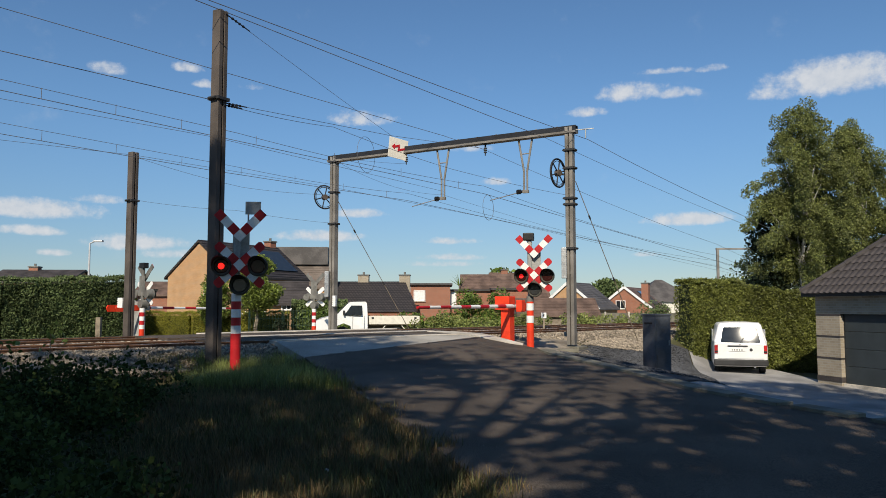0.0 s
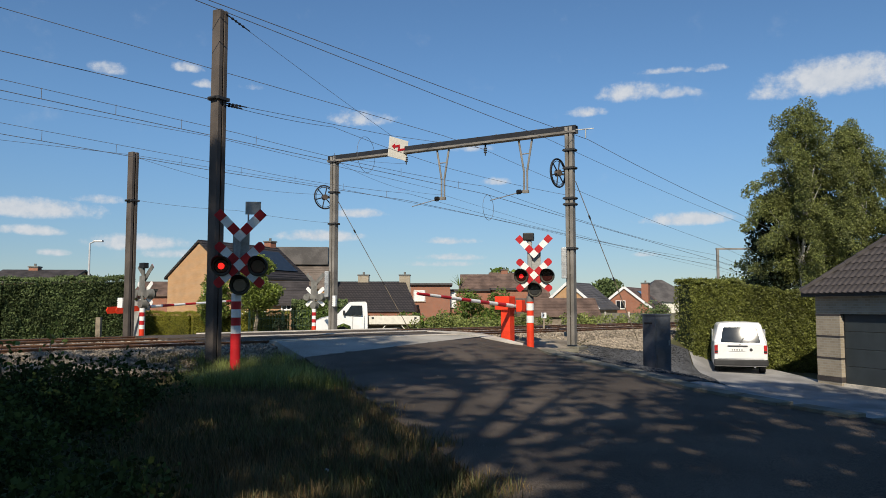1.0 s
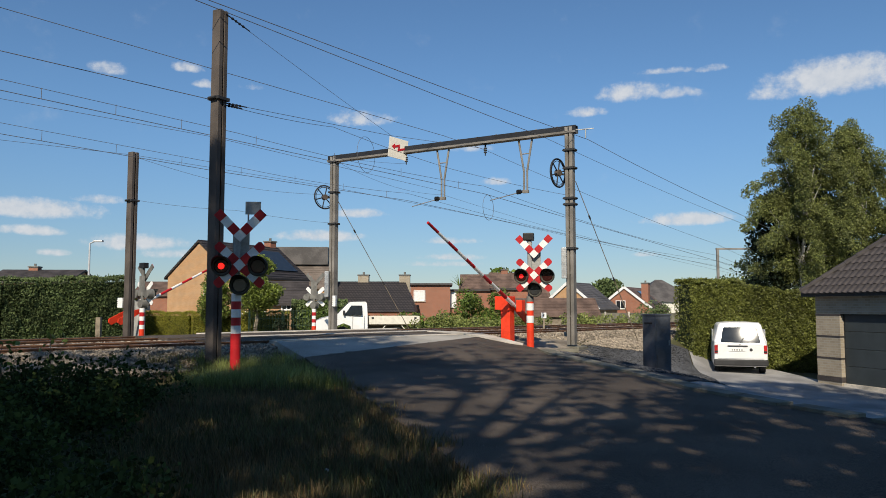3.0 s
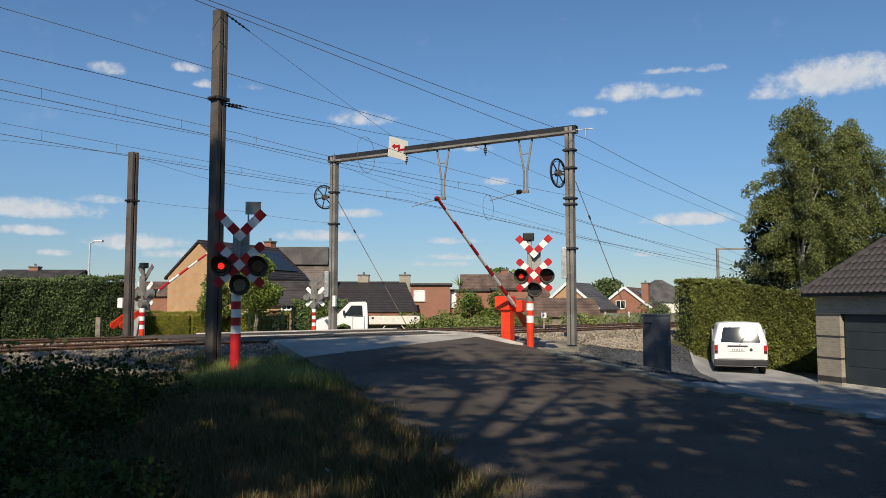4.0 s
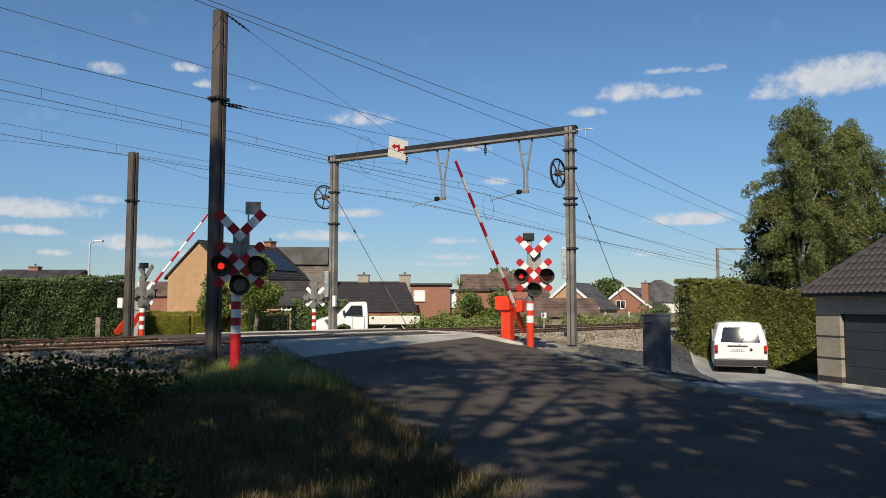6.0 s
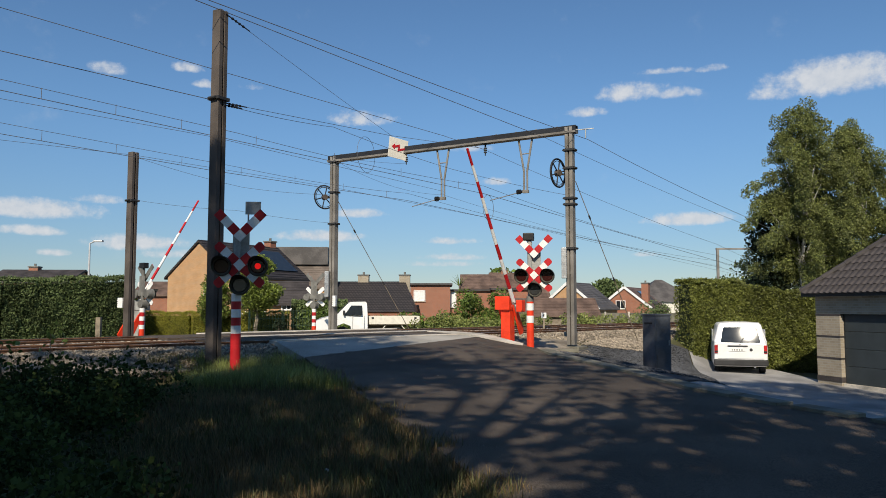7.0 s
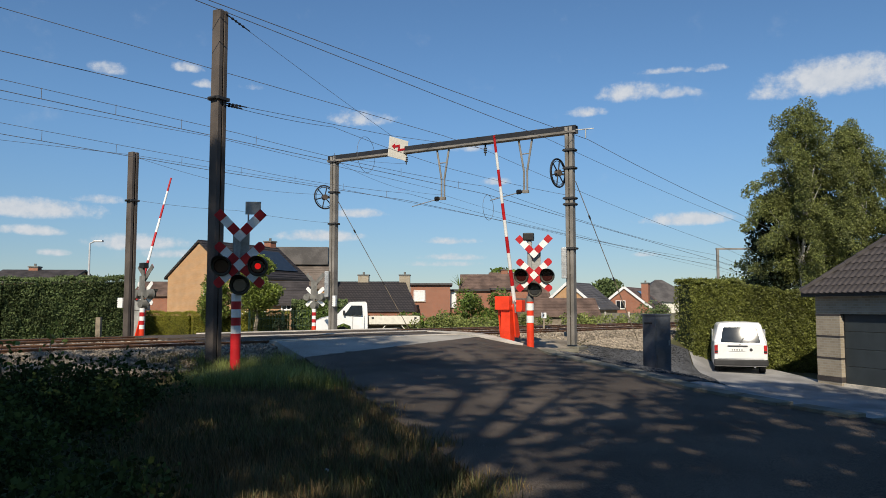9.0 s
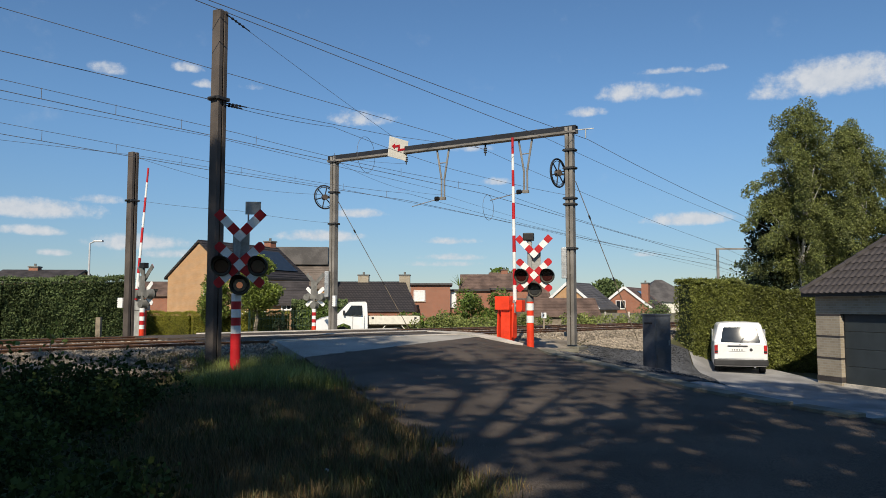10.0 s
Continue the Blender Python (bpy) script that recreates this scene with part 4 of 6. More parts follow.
def house(m, length, half, eave, ridge, wall, roof, label, windows=(), chimneys=(), over=0.3, hip=0.0, solar=(), barge=False):
    """Ridge along x from 0; gable ends at 0 and length; the sides at y = -half and half."""
    t = thing("house", m, label, "house", "houses beyond the railway")
    bm = bm_new()
    prism(bm, [(-half, -1.5), (half, -1.5), (half, eave), (0, ridge - 0.12), (-half, eave)], length, Matrix.Rotation(radians(-90), 4, "Z"))
    if hip:
        bm.free()
        bm = bm_new()
        box(bm, length, 2 * half, eave + 1.5, length / 2, 0, -1.5)
    part("wall", bm, wall, t)
    slope = (ridge - eave) / half
    bm = bm_new()
    h2, e2 = half + over, eave - over * slope
    if hip:
        a = [(-over, -h2, e2), (length + over, -h2, e2), (length + over, h2, e2), (-over, h2, e2), (hip, 0, ridge), (length - hip, 0, ridge)]
        vs = [bm.verts.new(p) for p in a]
        for f in ((0, 1, 5, 4), (1, 2, 5), (2, 3, 4, 5), (3, 0, 4), (3, 2, 1, 0)):
            bm.faces.new([vs[i] for i in f])
        bmesh.ops.recalc_face_normals(bm, faces=bm.faces)
    else:
        prism(bm, [(-h2, e2), (0, ridge), (h2, e2), (h2, e2 + 0.2), (0, ridge + 0.2), (-h2, e2 + 0.2)], length + 2 * over * 0.5, Matrix.Translation((-over * 0.5, 0, 0)) @ Matrix.Rotation(radians(-90), 4, "Z"))
    rf = part("roof", bm, roof, t)
    if barge:
        ang = math.atan2(ridge - e2, h2)
        for sy in (-1, 1):
            bm = bm_new()
            box(bm, 0.05, math.hypot(h2, ridge - e2), 0.3, -over * 0.5 - 0.03, 0, -0.12, Matrix.Translation((0, sy * h2 / 2, (e2 + ridge) / 2 + 0.1)) @ Matrix.Rotation(-ang * sy, 4, "X"))
            part("bargeboard", bm, M_WHITE, t, "white painted bargeboard")
    if not hip:
        # courses of tiles as low ribs on both slopes
        bm = bm_new()
        k = int(math.hypot(h2, ridge - e2) / 0.34)
        for sy in (-1, 1):
            for i in range(k):
                q = (i + 0.5) / k
                y, z = sy * h2 * (1 - q), e2 + (ridge - e2) * q + 0.2
                ang = math.atan2(ridge - e2, h2) * -sy
                box(bm, length + over, 0.05, 0.035, length / 2, 0, -0.012, Matrix.Translation((0, y, z)) @ Matrix.Rotation(ang, 4, "X"))
        tagged(part("roof_relief", bm, roof, rf), kind="stuff")
    for x, y, w, top in chimneys:
        bm = bm_new()
        box(bm, w, w, top - eave, x, y, eave, bevel=0.02)
        c = part("chimney", bm, M_BRICKG if hip else M_BRICKR, t, "grey brick chimney" if hip else "brick chimney")
        bm = bm_new()
        box(bm, w + 0.14, w + 0.14, 0.12, x, y, top)
        rod(bm, (x, y, top + 0.1), (x, y, top + 0.4), 0.12)
        part("cap", bm, M_GREYD, c)
    for side, u, z, w, h, sh in windows:
        if side == "gable":
            window(t, w, h, Matrix.Translation((-0.03, u, z)) @ Matrix.Rotation(radians(-90), 4, "Z"), sh)
        else:
            window(t, w, h, Matrix.Translation((u, -half - 0.03, z)), sh)
    for x0, w in solar:
        bm = bm_new()
        ang = math.atan2(ridge - e2, h2)
        mm = Matrix.Translation((x0, -h2 * 0.5, e2 + (ridge - e2) * 0.5 + 0.28)) @ Matrix.Rotation(ang, 4, "X")
        box(bm, w, math.hypot(h2, ridge - e2) * 0.6, 0.04, 0, 0, 0, mm)
        part("solar_panel", bm, M_GLASS, t, "dark solar panels on the roof")
    return t


# ridge heights are above the road level at the crossing
house(pose(-20.7, 65, 0, 0, 0, 61.3), 9.8, 3.7, 3.85, 6.75, M_BRICKY, M_TILES, "yellow brick house with dark tiled gable roof",
      windows=(("gable", -1.2, 0.9, 0.9, 2.2, False), ("side", 2.0, 0.6, 1.6, 1.3, False)), chimneys=((9.2, 0.3, 0.8, 7.4), (1.9, 0.4, 0.7, 6.9)), solar=((7.5, 3.2),))
wing = house(pose(-18.5, 78, 0, 0, 0, 2), 7.0, 4.5, 3.2, 7.0, M_BRICKY, M_WINGROOF, "brick house wing with brown roof and dark clad dormer")
bm = bm_new()
box(bm, 6.9, 2.4, 1.75, 3.6, -1.35, 5.42, bevel=0.03)
part("dormer", bm, M_SLATE, wing, "long dark grey clad dormer")
house(pose(-15.9, 60, 0, 0, 0, 12), 5.2, 2.2, 1.55, 3.1, M_BRICKY, M_TILE, "low brick annex with dark roof and white window",
      windows=(("side", 1.2, -0.4, 1.7, 1.3, False), ("side", 3.6, 1.0, 0.7, 0.55, False)))
house(pose(-12.2, 80, 0, 0, 0, 0), 9.3, 4.5, 0.9, 3.9, M_BRICKR, M_TILES, "bungalow with long dark tiled roof",
      chimneys=((3.9, 0.4, 1.1, 4.5), (8.2, 0.4, 1.1, 4.5)), over=0.2, hip=1.0)
house(pose(-44.6, 78, 0, 0, 0, 4), 7.9, 4.0, 3.6, 4.85, M_BRICKY, M_TILE, "house with dark roof behind the hedge", chimneys=((3.0, 0, 0.9, 5.25),))
house(pose(-36.0, 92, 0, 0, 0, 6), 4.6, 3.5, 2.6, 4.1, M_BRICKR, M_TILEB, "small house with reddish brown roof behind the signal")


def flat_house(m, w, d, h, label, windows):
    t = thing("house", m, label, "house", "houses beyond the railway")
    bm = bm_new()
    box(bm, w, d, h + 1, w / 2, d / 2, -1)
    part("wall", bm, M_BRICKR, t)
    bm = bm_new()
    box(bm, w + 0.5, d + 0.5, 0.22, w / 2, d / 2, h)
    part("roof", bm, M_TILE, t, "flat roof with dark fascia")
    for x, z, ww, hh, sh in windows:
        window(t, ww, hh, Matrix.Translation((x, -0.03, z)), sh)


flat_house(pose(-3.6, 85, 0), 4.4, 8, 3.65, "red brick house with flat roof and roller shutter", ((1.0, 1.9, 1.2, 1.2, True),))
flat_house(pose(0.3, 86, 0), 6.8, 8, 3.0, "low red brick house with flat roof and white window", ((0.7, 1.2, 0.9, 1.8, True),))
flat_house(pose(5.5, 84, 0), 4.5, 6, 3.1, "red brick house with flat roof behind the bushes", ())
house(pose(2.4, 100, 0, 0, 0, -3), 8.0, 4.5, 2.3, 5.3, M_BRICKR, M_TILEB, "house with brown tiled roof", chimneys=())
house(pose(6.6, 108, 0, 0, 0, 4), 7.5, 4.5, 2.6, 5.9, M_BRICKR, M_TILEB, "brick house with brown tiled roof and chimney", chimneys=((2.0, 0, 0.9, 6.4),))
house(pose(15.0, 92, 0, 0, 0, 58), 7.0, 3.6, 1.1, 4.05, M_BRICKY, M_SLATE, "light brick house with grey gable roof and white bargeboards", windows=(("gable", 0.6, 0.7, 0.8, 0.8, False),), barge=True)
house(pose(23.6, 100, 0, 0, 0, 62), 9.0, 3.6, 0.9, 3.7, M_BRICKR, M_TILEB, "red brick house with brown gable roof", windows=(("gable", 0.5, 1.0, 1.2, 1.1, False),), chimneys=((1.5, -2.4, 0.9, 4.3),), solar=((5.2, 3.5),), barge=True)
house(pose(27.6, 114, 0, 0, 0, 4), 9.0, 4.2, 2.2, 5.3, M_CREAM, M_SLATE, "cream house with dark hipped roof", hip=4.0, windows=(("side", 7.6, 0.4, 0.7, 1.3, False),))
house(pose(5.6, 60, 0, 0, 0, 2), 6.2, 1.8, 0.6, 1.75, M_WOOD, M_TILEB, "long low shed with weathered brown roof", over=0.2)

# ---- garage ----


def garage():
    t = thing("garage", pose(12.1, 25.0, -1.14, 0, 0, -74), "brick garage with grey door and dark tiled hipped roof", "garage")
    # local x runs towards the camera along the wall, y to its inside
    bm = bm_new()
    box(bm, 1.0, 0.35, 2.45, 0.5, 0.175, -0.3)
    part("pillar", bm, M_BRICKG, t, "grey brown brick pillar")
    bm = bm_new()
    box(bm, 12, 0.35, 0.66, 6, 0.178, 2.152)
    part("lintel", bm, M_BRICKG, t)
    bm = bm_new()
    box(bm, 0.35, 7, 3.1, 0.18, 3.86, -0.3)
    part("wall", bm, M_BRICKG, t)
    bm = bm_new()
    box(bm, 8, 0.35, 2.45, 8.6, 0.175, -0.3)
    part("front_wall", bm, M_BRICKG, t)
    for z in (0.03, 0.74, 1.42, 2.1):
        bm = bm_new()
        box(bm, 1.03, 0.38, 0.05 if z > 0.1 else 0.16, 0.5, 0.175, z, bevel=0.006)
        part("band", bm, M_TILE, t, "dark band course")
    door = bm_new()
    for k in range(4):
        box(door, 3.56, 0.05, 0.525, 2.8, 0.17, 0.01 + 0.535 * k, bevel=0.012)
    d = part("garage_door", door, M_DOOR, t, "grey sectional door")
    bm = bm_new()
    box(bm, 0.05, 0.05, 2.13, 1.03, 0.17, 0)
    part("door_frame", bm, M_PLASTIC, t)
    bm = bm_new()
    box(bm, 3.56, 0.3, 0.3, 2.8, 0.2, -0.3)
    part("threshold", bm, M_CONC, t, "concrete threshold")
    # hipped roof over a plan of 12 by 7 m
    e, o, r = 2.84, 0.3, 0.93
    bm = bm_new()
    x0, x1, y0, y1 = -o, 12 + o, -o, 7 + o
    hh = (y1 - y0) / 2
    a = [(x0, y0, e), (x1, y0, e), (x1, y1, e), (x0, y1, e), (x0 + hh, y0 + hh, e + hh * r), (x1 - hh, y0 + hh, e + hh * r)]
    vs = [bm.verts.new(p) for p in a]
    for f in ((0, 1, 5, 4), (1, 2, 5), (2, 3, 4, 5), (3, 0, 4)):
        bm.faces.new([vs[i] for i in f])
    bm.faces.new([vs[i] for i in (3, 2, 1, 0)])
    bmesh.ops.recalc_face_normals(bm, faces=bm.faces)
    roof = part("roof", bm, M_TILE, t)
    # tiles, course by course, on the slope over the door
    tile = None
    ang = math.atan(r)
    ln = math.hypot(hh, hh * r)
    rows = int(ln / 0.33)
    far = bm_new()
    count = 0
    for j in range(rows):
        q = (j + 0.3) / rows
        lo, hi = x0 + hh * q, x1 - hh * q
        k = int((hi - lo) / 0.24)
        for i in range(k):
            x = lo + 0.24 * (i + 0.5)
            if x > 6.6:
                continue
            m = Matrix.Translation((x, y0 + hh * q, e + hh * r * q + 0.01)) @ Matrix.Rotation(ang, 4, "X")
            if tile is None:
                bm = bm_new()
                prof = [(-0.12, 0.0), (-0.09, 0.035), (-0.04, 0.05), (0.01, 0.035), (0.05, 0.012), (0.12, 0.008), (0.12, -0.01), (-0.12, -0.01)]
                prism(bm, prof, 0.36, Matrix.Translation((0, -0.18, 0)) @ Matrix.Rotation(radians(-3), 4, "X"))
                tile = part("tile", bm, M_TILE, roof, at=m)
            elif count < 298:
                ob = new("tile", tile.data)
                ob.parent, ob.matrix_basis = roof, m
            else:
                far.from_mesh(tile.data)
                far.verts.ensure_lookup_table()
                for v in far.verts[-len(tile.data.vertices):]:
                    v.co = m @ v.co
            count += 1
    tagged(part("roof_tiles", far, M_TILE, roof), kind="stuff")
    # ridge caps along the hip
    for i in range(16):
        q = (i + 0.5) / 16
        p = Vector((x0 + hh * q, y0 + hh * q, e + hh * r * q + 0.03))
        dv = Vector((1, 1, r)).normalized()
        bm = bm_new()
        rod(bm, p - dv * 0.2, p + dv * 0.2, 0.1, 0.085, n=10)
        part("hip_cap", bm, M_TILE, roof)
    bm = bm_new()
    box(bm, 12 + 2 * o, 0.03, 0.16, 6, -o + 0.02, e - 0.14)
    box(bm, 0.03, 7, 0.16, -o + 0.02, 3.5, e - 0.14)
    part("fascia", bm, M_PLASTIC, t, "dark fascia board")
    bm = bm_new()
    box(bm, 12 + 2 * o, o, 0.02, 6, -o / 2, e - 0.03)
    part("soffit", bm, M_CREAM, t)


garage()


def cabinet():
    t = thing("relay_cabinet", pose(6.12, 22.1, -0.76, 0, 0, 30), "dark grey metal relay cabinet beside the road", "cabinet")
    bm = bm_new()
    box(bm, 0.74, 0.62, 0.16, 0, 0, -0.05, bevel=0.02)
    part("plinth", bm, M_CONC, t, "concrete plinth")
    bm = bm_new()
    box(bm, 0.6, 0.5, 1.64, 0, 0, 0.1, bevel=0.012)
    body = part("body", bm, M_CAB, t)
    bm = bm_new()
    box(bm, 0.65, 0.55, 0.05, 0, 0, 1.74, bevel=0.015)
    part("lid", bm, M_CAB, t)
    bm = bm_new()
    box(bm, 0.02, 0.42, 1.45, -0.305, 0, 0.2, bevel=0.005)
    door = part("door", bm, M_CAB, t)
    bm = bm_new()
    box(bm, 0.02, 0.3, 0.05, -0.32, 0, 1.5)
    part("vent", bm, M_BLACK, door)
    bm = bm_new()
    box(bm, 0.52, 0.02, 1.45, 0, -0.255, 0.2, bevel=0.005)
    door = part("door", bm, M_CAB, t)
    bm = bm_new()
    box(bm, 0.03, 0.03, 0.14, 0.2, -0.275, 0.9)
    part("handle", bm, M_GALV, door)


cabinet()


def street_lamp():
    t = thing("street_lamp", pose(-25.4, 55, -0.5), "slim pale street lamp with a short arm", "street lamp")
    bm = bm_new()
    rod(bm, (0, 0, 0), (0, 0, 6.3), 0.1, 0.06, n=12)
    rod(bm, (0, 0, 6.3), (0.35, 0, 6.45), 0.05, n=10)
    part("pole", bm, M_LAMP, t)
    bm = bm_new()
    box(bm, 0.65, 0.3, 0.14, 0.62, 0, 6.4, bevel=0.05)
    part("lantern", bm, M_LAMP, t)


street_lamp()


def far_portal():
    t = thing("catenary_portal", pose(26.9, 75, -0.2), "distant grey portal over the track", "portal")
    bm = bm_new()
    box(bm, 0.22, 0.22, 7.2)
    part("upright", bm, M_MAST, t)
    bm = bm_new()
    box(bm, 10.5, 0.25, 0.15, 5.1, 0, 7.05)
    part("beam", bm, M_MAST, t)
    bm = bm_new()
    box(bm, 0.22, 0.22, 7.2, 10.2, 0, 0)
    part("upright", bm, M_MAST, t)


far_portal()


def wall_fence():
    t = thing("garden_wall", pose(11.5, 64, -0.4, 0, 0, 3), "low grey concrete garden wall", "wall")
    for i in range(5):
        bm = bm_new()
        box(bm, 1.96, 0.1, 1.15, 1 + 2 * i, 0, 0, bevel=0.01)
        part("panel", bm, M_KERB, t)
    for i in range(6):
        bm = bm_new()
        box(bm, 0.14, 0.16, 1.25, 2 * i, 0, 0)
        part("post", bm, M_CONC, t)


wall_fence()


def mesh_fence(x0, y0, x1, y1, h):
    a, b = Vector((x0, y0, 0)), Vector((x1, y1, 0))
    ln = (b - a).length
    t = thing("garden_fence", pose(x0, y0, -0.35, 0, 0, math.degrees(math.atan2(y1 - y0, x1 - x0))), "dark green wire garden fence", "fence")
    k = max(2, int(ln / 2))
    for i in range(k + 1):
        bm = bm_new()
        rod(bm, (ln * i / k, 0, 0), (ln * i / k, 0, h + 0.1), 0.035, n=8)
        part("post", bm, M_GREENP, t)
    for i in range(k):
        bm = bm_new()
        for j in range(11):
            box(bm, 0.016, 0.012, h, ln * (i + (j + 0.5) / 11) / k, 0, 0.04)
        for z in (0.06, h * 0.35, h * 0.68, h):
            box(bm, ln / k, 0.014, 0.02, ln * (i + 0.5) / k, 0, z)
        part("panel", bm, M_GREENP, t)


mesh_fence(-11.2, 44.5, -7.6, 46.0, 1.35)


def small_post_sign():
    t = thing("road_sign", pose(20.6, 62, -0.5), "small round grey sign on a thin post", "sign")
    bm = bm_new()
    rod(bm, (0, 0, 0), (0, 0, 2.0), 0.04, n=8)
    part("post", bm, M_GALV, t)
    bm = bm_new()
    rod(bm, (0, -0.02, 2.1), (0, 0.02, 2.1), 0.32, n=20)
    part("disc", bm, M_GREY, t)


small_post_sign()

# ---- vehicles ----


def loft(bm, sections):
    """Skin over cross-sections of equal count."""
    rows = [[bm.verts.new(p) for p in s] for s in sections]
    n = len(rows[0])
    for a, b in zip(rows, rows[1:]):
        for i in range(n):
            j = (i + 1) % n
            bm.faces.new((a[i], a[j], b[j], b[i]))
    bm.faces.new(rows[0][::-1]), bm.faces.new(rows[-1])
    bmesh.ops.recalc_face_normals(bm, faces=bm.faces)
    return bm


def wheel(t, x, y, r, w=0.19):
    bm = bm_new()
    rod(bm, (x - w / 2, y, r), (x + w / 2, y, r), r, n=24)
    bmesh.ops.bevel(bm, geom=[e for e in bm.edges if e.calc_length() < r * 0.3], offset=0.02, segments=1, affect="EDGES")
    wl = part("wheel", bm, M_RUBBER, t)
    bm = bm_new()
    s = 1 if x > 0 else -1
    rod(bm, (x + s * (w / 2 - 0.04), y, r), (x + s * (w / 2 + 0.006), y, r), r * 0.62, n=20)
    part("rim", bm, M_GALV, wl)


def van():
    """A small white van; its tail is at y = 0 and faces -y."""
    t = thing("van", pose(10.42, 27.05, -1.12, 0, 0, -16.48), "small white panel van parked on the driveway", "van")

    def sec(y, w0, w1, z0, z1, wt=None):
        wt = wt or w1 * 0.82
        h = z1 - z0
        right = [(w0 * 0.94, z0), (w0, z0 + 0.12), (w0, z0 + h * 0.42), (w1 * 0.985, z0 + h * 0.58), (wt * 1.02, z1 - 0.1), (wt * 0.92, z1 - 0.025), (wt * 0.5, z1)]
        pts = right + [(-x, z) for x, z in right[::-1]]
        return [Vector((x, y, z)) for x, z in pts]
    bm = bm_new()
    loft(bm, [sec(0.0, 0.85, 0.84, 0.3, 1.74, 0.66), sec(0.06, 0.885, 0.875, 0.27, 1.8, 0.70), sec(0.5, 0.895, 0.885, 0.25, 1.82, 0.74), sec(2.7, 0.895, 0.885, 0.25, 1.8, 0.73),
              sec(3.2, 0.89, 0.86, 0.25, 1.5, 0.72), sec(3.55, 0.88, 0.84, 0.26, 1.12, 0.76), sec(4.25, 0.84, 0.78, 0.3, 0.95, 0.7), sec(4.4, 0.78, 0.7, 0.34, 0.8, 0.62)])

    def lean(bm):
        """Tip the tail forward above the waist."""
        for v in bm.verts:
            v.co.y += 0.3631 * max(0.0, v.co.z - 1.06) * max(0.0, 1 - max(0.0, v.co.y) / 1.4)
        return bm
    part("body", lean(bm), M_CARP, t, smooth=False)
    # tailgate, a touch proud of the tail
    bm = bm_new()
    prism(bm, [(-0.76, 0.55), (0.76, 0.55), (0.75, 1.06), (0.64, 1.69), (-0.64, 1.69), (-0.75, 1.06)], 0.03, Matrix.Translation((0, -0.02, 0)))
    bmesh.ops.bisect_plane(bm, geom=bm.verts[:] + bm.edges[:] + bm.faces[:], plane_co=(0, 0, 1.06), plane_no=(0, 0, 1))
    gate = part("tailgate", lean(bm), M_CARP, t)
    bm = bm_new()
    prism(bm, [(-0.63, 1.1), (0.63, 1.1), (0.65, 1.14), (0.57, 1.58), (0.52, 1.64), (-0.52, 1.64), (-0.57, 1.58), (-0.65, 1.14)], 0.02, Matrix.Translation((0, -0.03, 0)))
    part("rear_window", lean(bm), M_REARGLASS, gate, "dark glass reflecting the sun")
    bm = bm_new()
    box(bm, 0.16, 0.03, 0.05, 0, -0.035, 1.65, bevel=0.01)
    part("brake_light", lean(bm), M_TAIL, gate)
    bm = bm_new()
    box(bm, 0.66, 0.03, 0.045, -0.1, -0.03, 0.96, bevel=0.012)
    part("handle_strip", bm, M_PLASTIC, gate)
    bm = bm_new()
    box(bm, 0.52, 0.016, 0.11, -0.12, -0.03, 0.8, bevel=0.004)
    plate = part("number_plate", bm, M_WHITE, gate)
    bm = bm_new()
    for k in range(5):
        box(bm, 0.035, 0.004, 0.045, -0.28 + 0.08 * k, -0.04, 0.83)
    part("plate_bars", bm, M_GREYD, plate)
    bm = bm_new()
    rod(bm, (0.34, -0.022, 0.86), (0.34, -0.036, 0.86), 0.05, n=16)
    part("round_badge", bm, M_PLASTIC, gate)
    bm = bm_new()
    rod(bm, (-0.03, -0.05, 1.03), (0.12, -0.05, 1.3), 0.012, n=6)
    part("wiper", lean(bm), M_BLACK, gate)
    for s in (-1, 1):
        bm = bm_new()
        box(bm, 0.11, 0.06, 0.29, s * 0.81, -0.0, 0.73, bevel=0.02)
        lamp = part("tail_lamp", bm, M_TAIL, t)
        bm = bm_new()
        box(bm, 0.1, 0.03, 0.06, s * 0.8, -0.03, 0.76, bevel=0.01)
        part("reverse_lens", bm, M_LENSW, lamp)
        bm = bm_new()
        box(bm, 0.1, 0.18, 0.2, s * 0.98, 2.9, 1.02, bevel=0.03)
        part("door_mirror", bm, M_PLASTIC, t)
        bm = bm_new()
        prism(bm, [(0.5, 1.12), (2.6, 1.12), (2.4, 1.55), (0.5, 1.55)], 0.012, Matrix.Translation((s * 0.872 - 0.006, 0, 0)) @ Matrix.Rotation(radians(90), 4, "Z"))
        part("side_panel", bm, M_CARP, t)
        for y in (0.75, 3.5):
            wheel(t, s * 0.76, y, 0.315)
    bm = bm_new()
    box(bm, 1.78, 0.2, 0.22, 0, 0.0, 0.3, bevel=0.05)
    part("bumper", bm, M_PLASTIC, t, "dark plastic bumper")
    bm = bm_new()
    prism(bm, [(-0.7, 1.12), (0.7, 1.12), (0.62, 1.5), (-0.62, 1.5)], 0.03, Matrix.Translation((0, 3.3, 0)) @ Matrix.Rotation(radians(-32), 4, "X") @ Matrix.Translation((0, 0, 0.1)))
    part("windscreen", bm, M_GLASS, t)
    bm = bm_new()
    rod(bm, (0.45, -0.08, 0.26), (0.45, 0.4, 0.26), 0.03, n=10)
    part("exhaust", bm, M_GALV, t)


van()


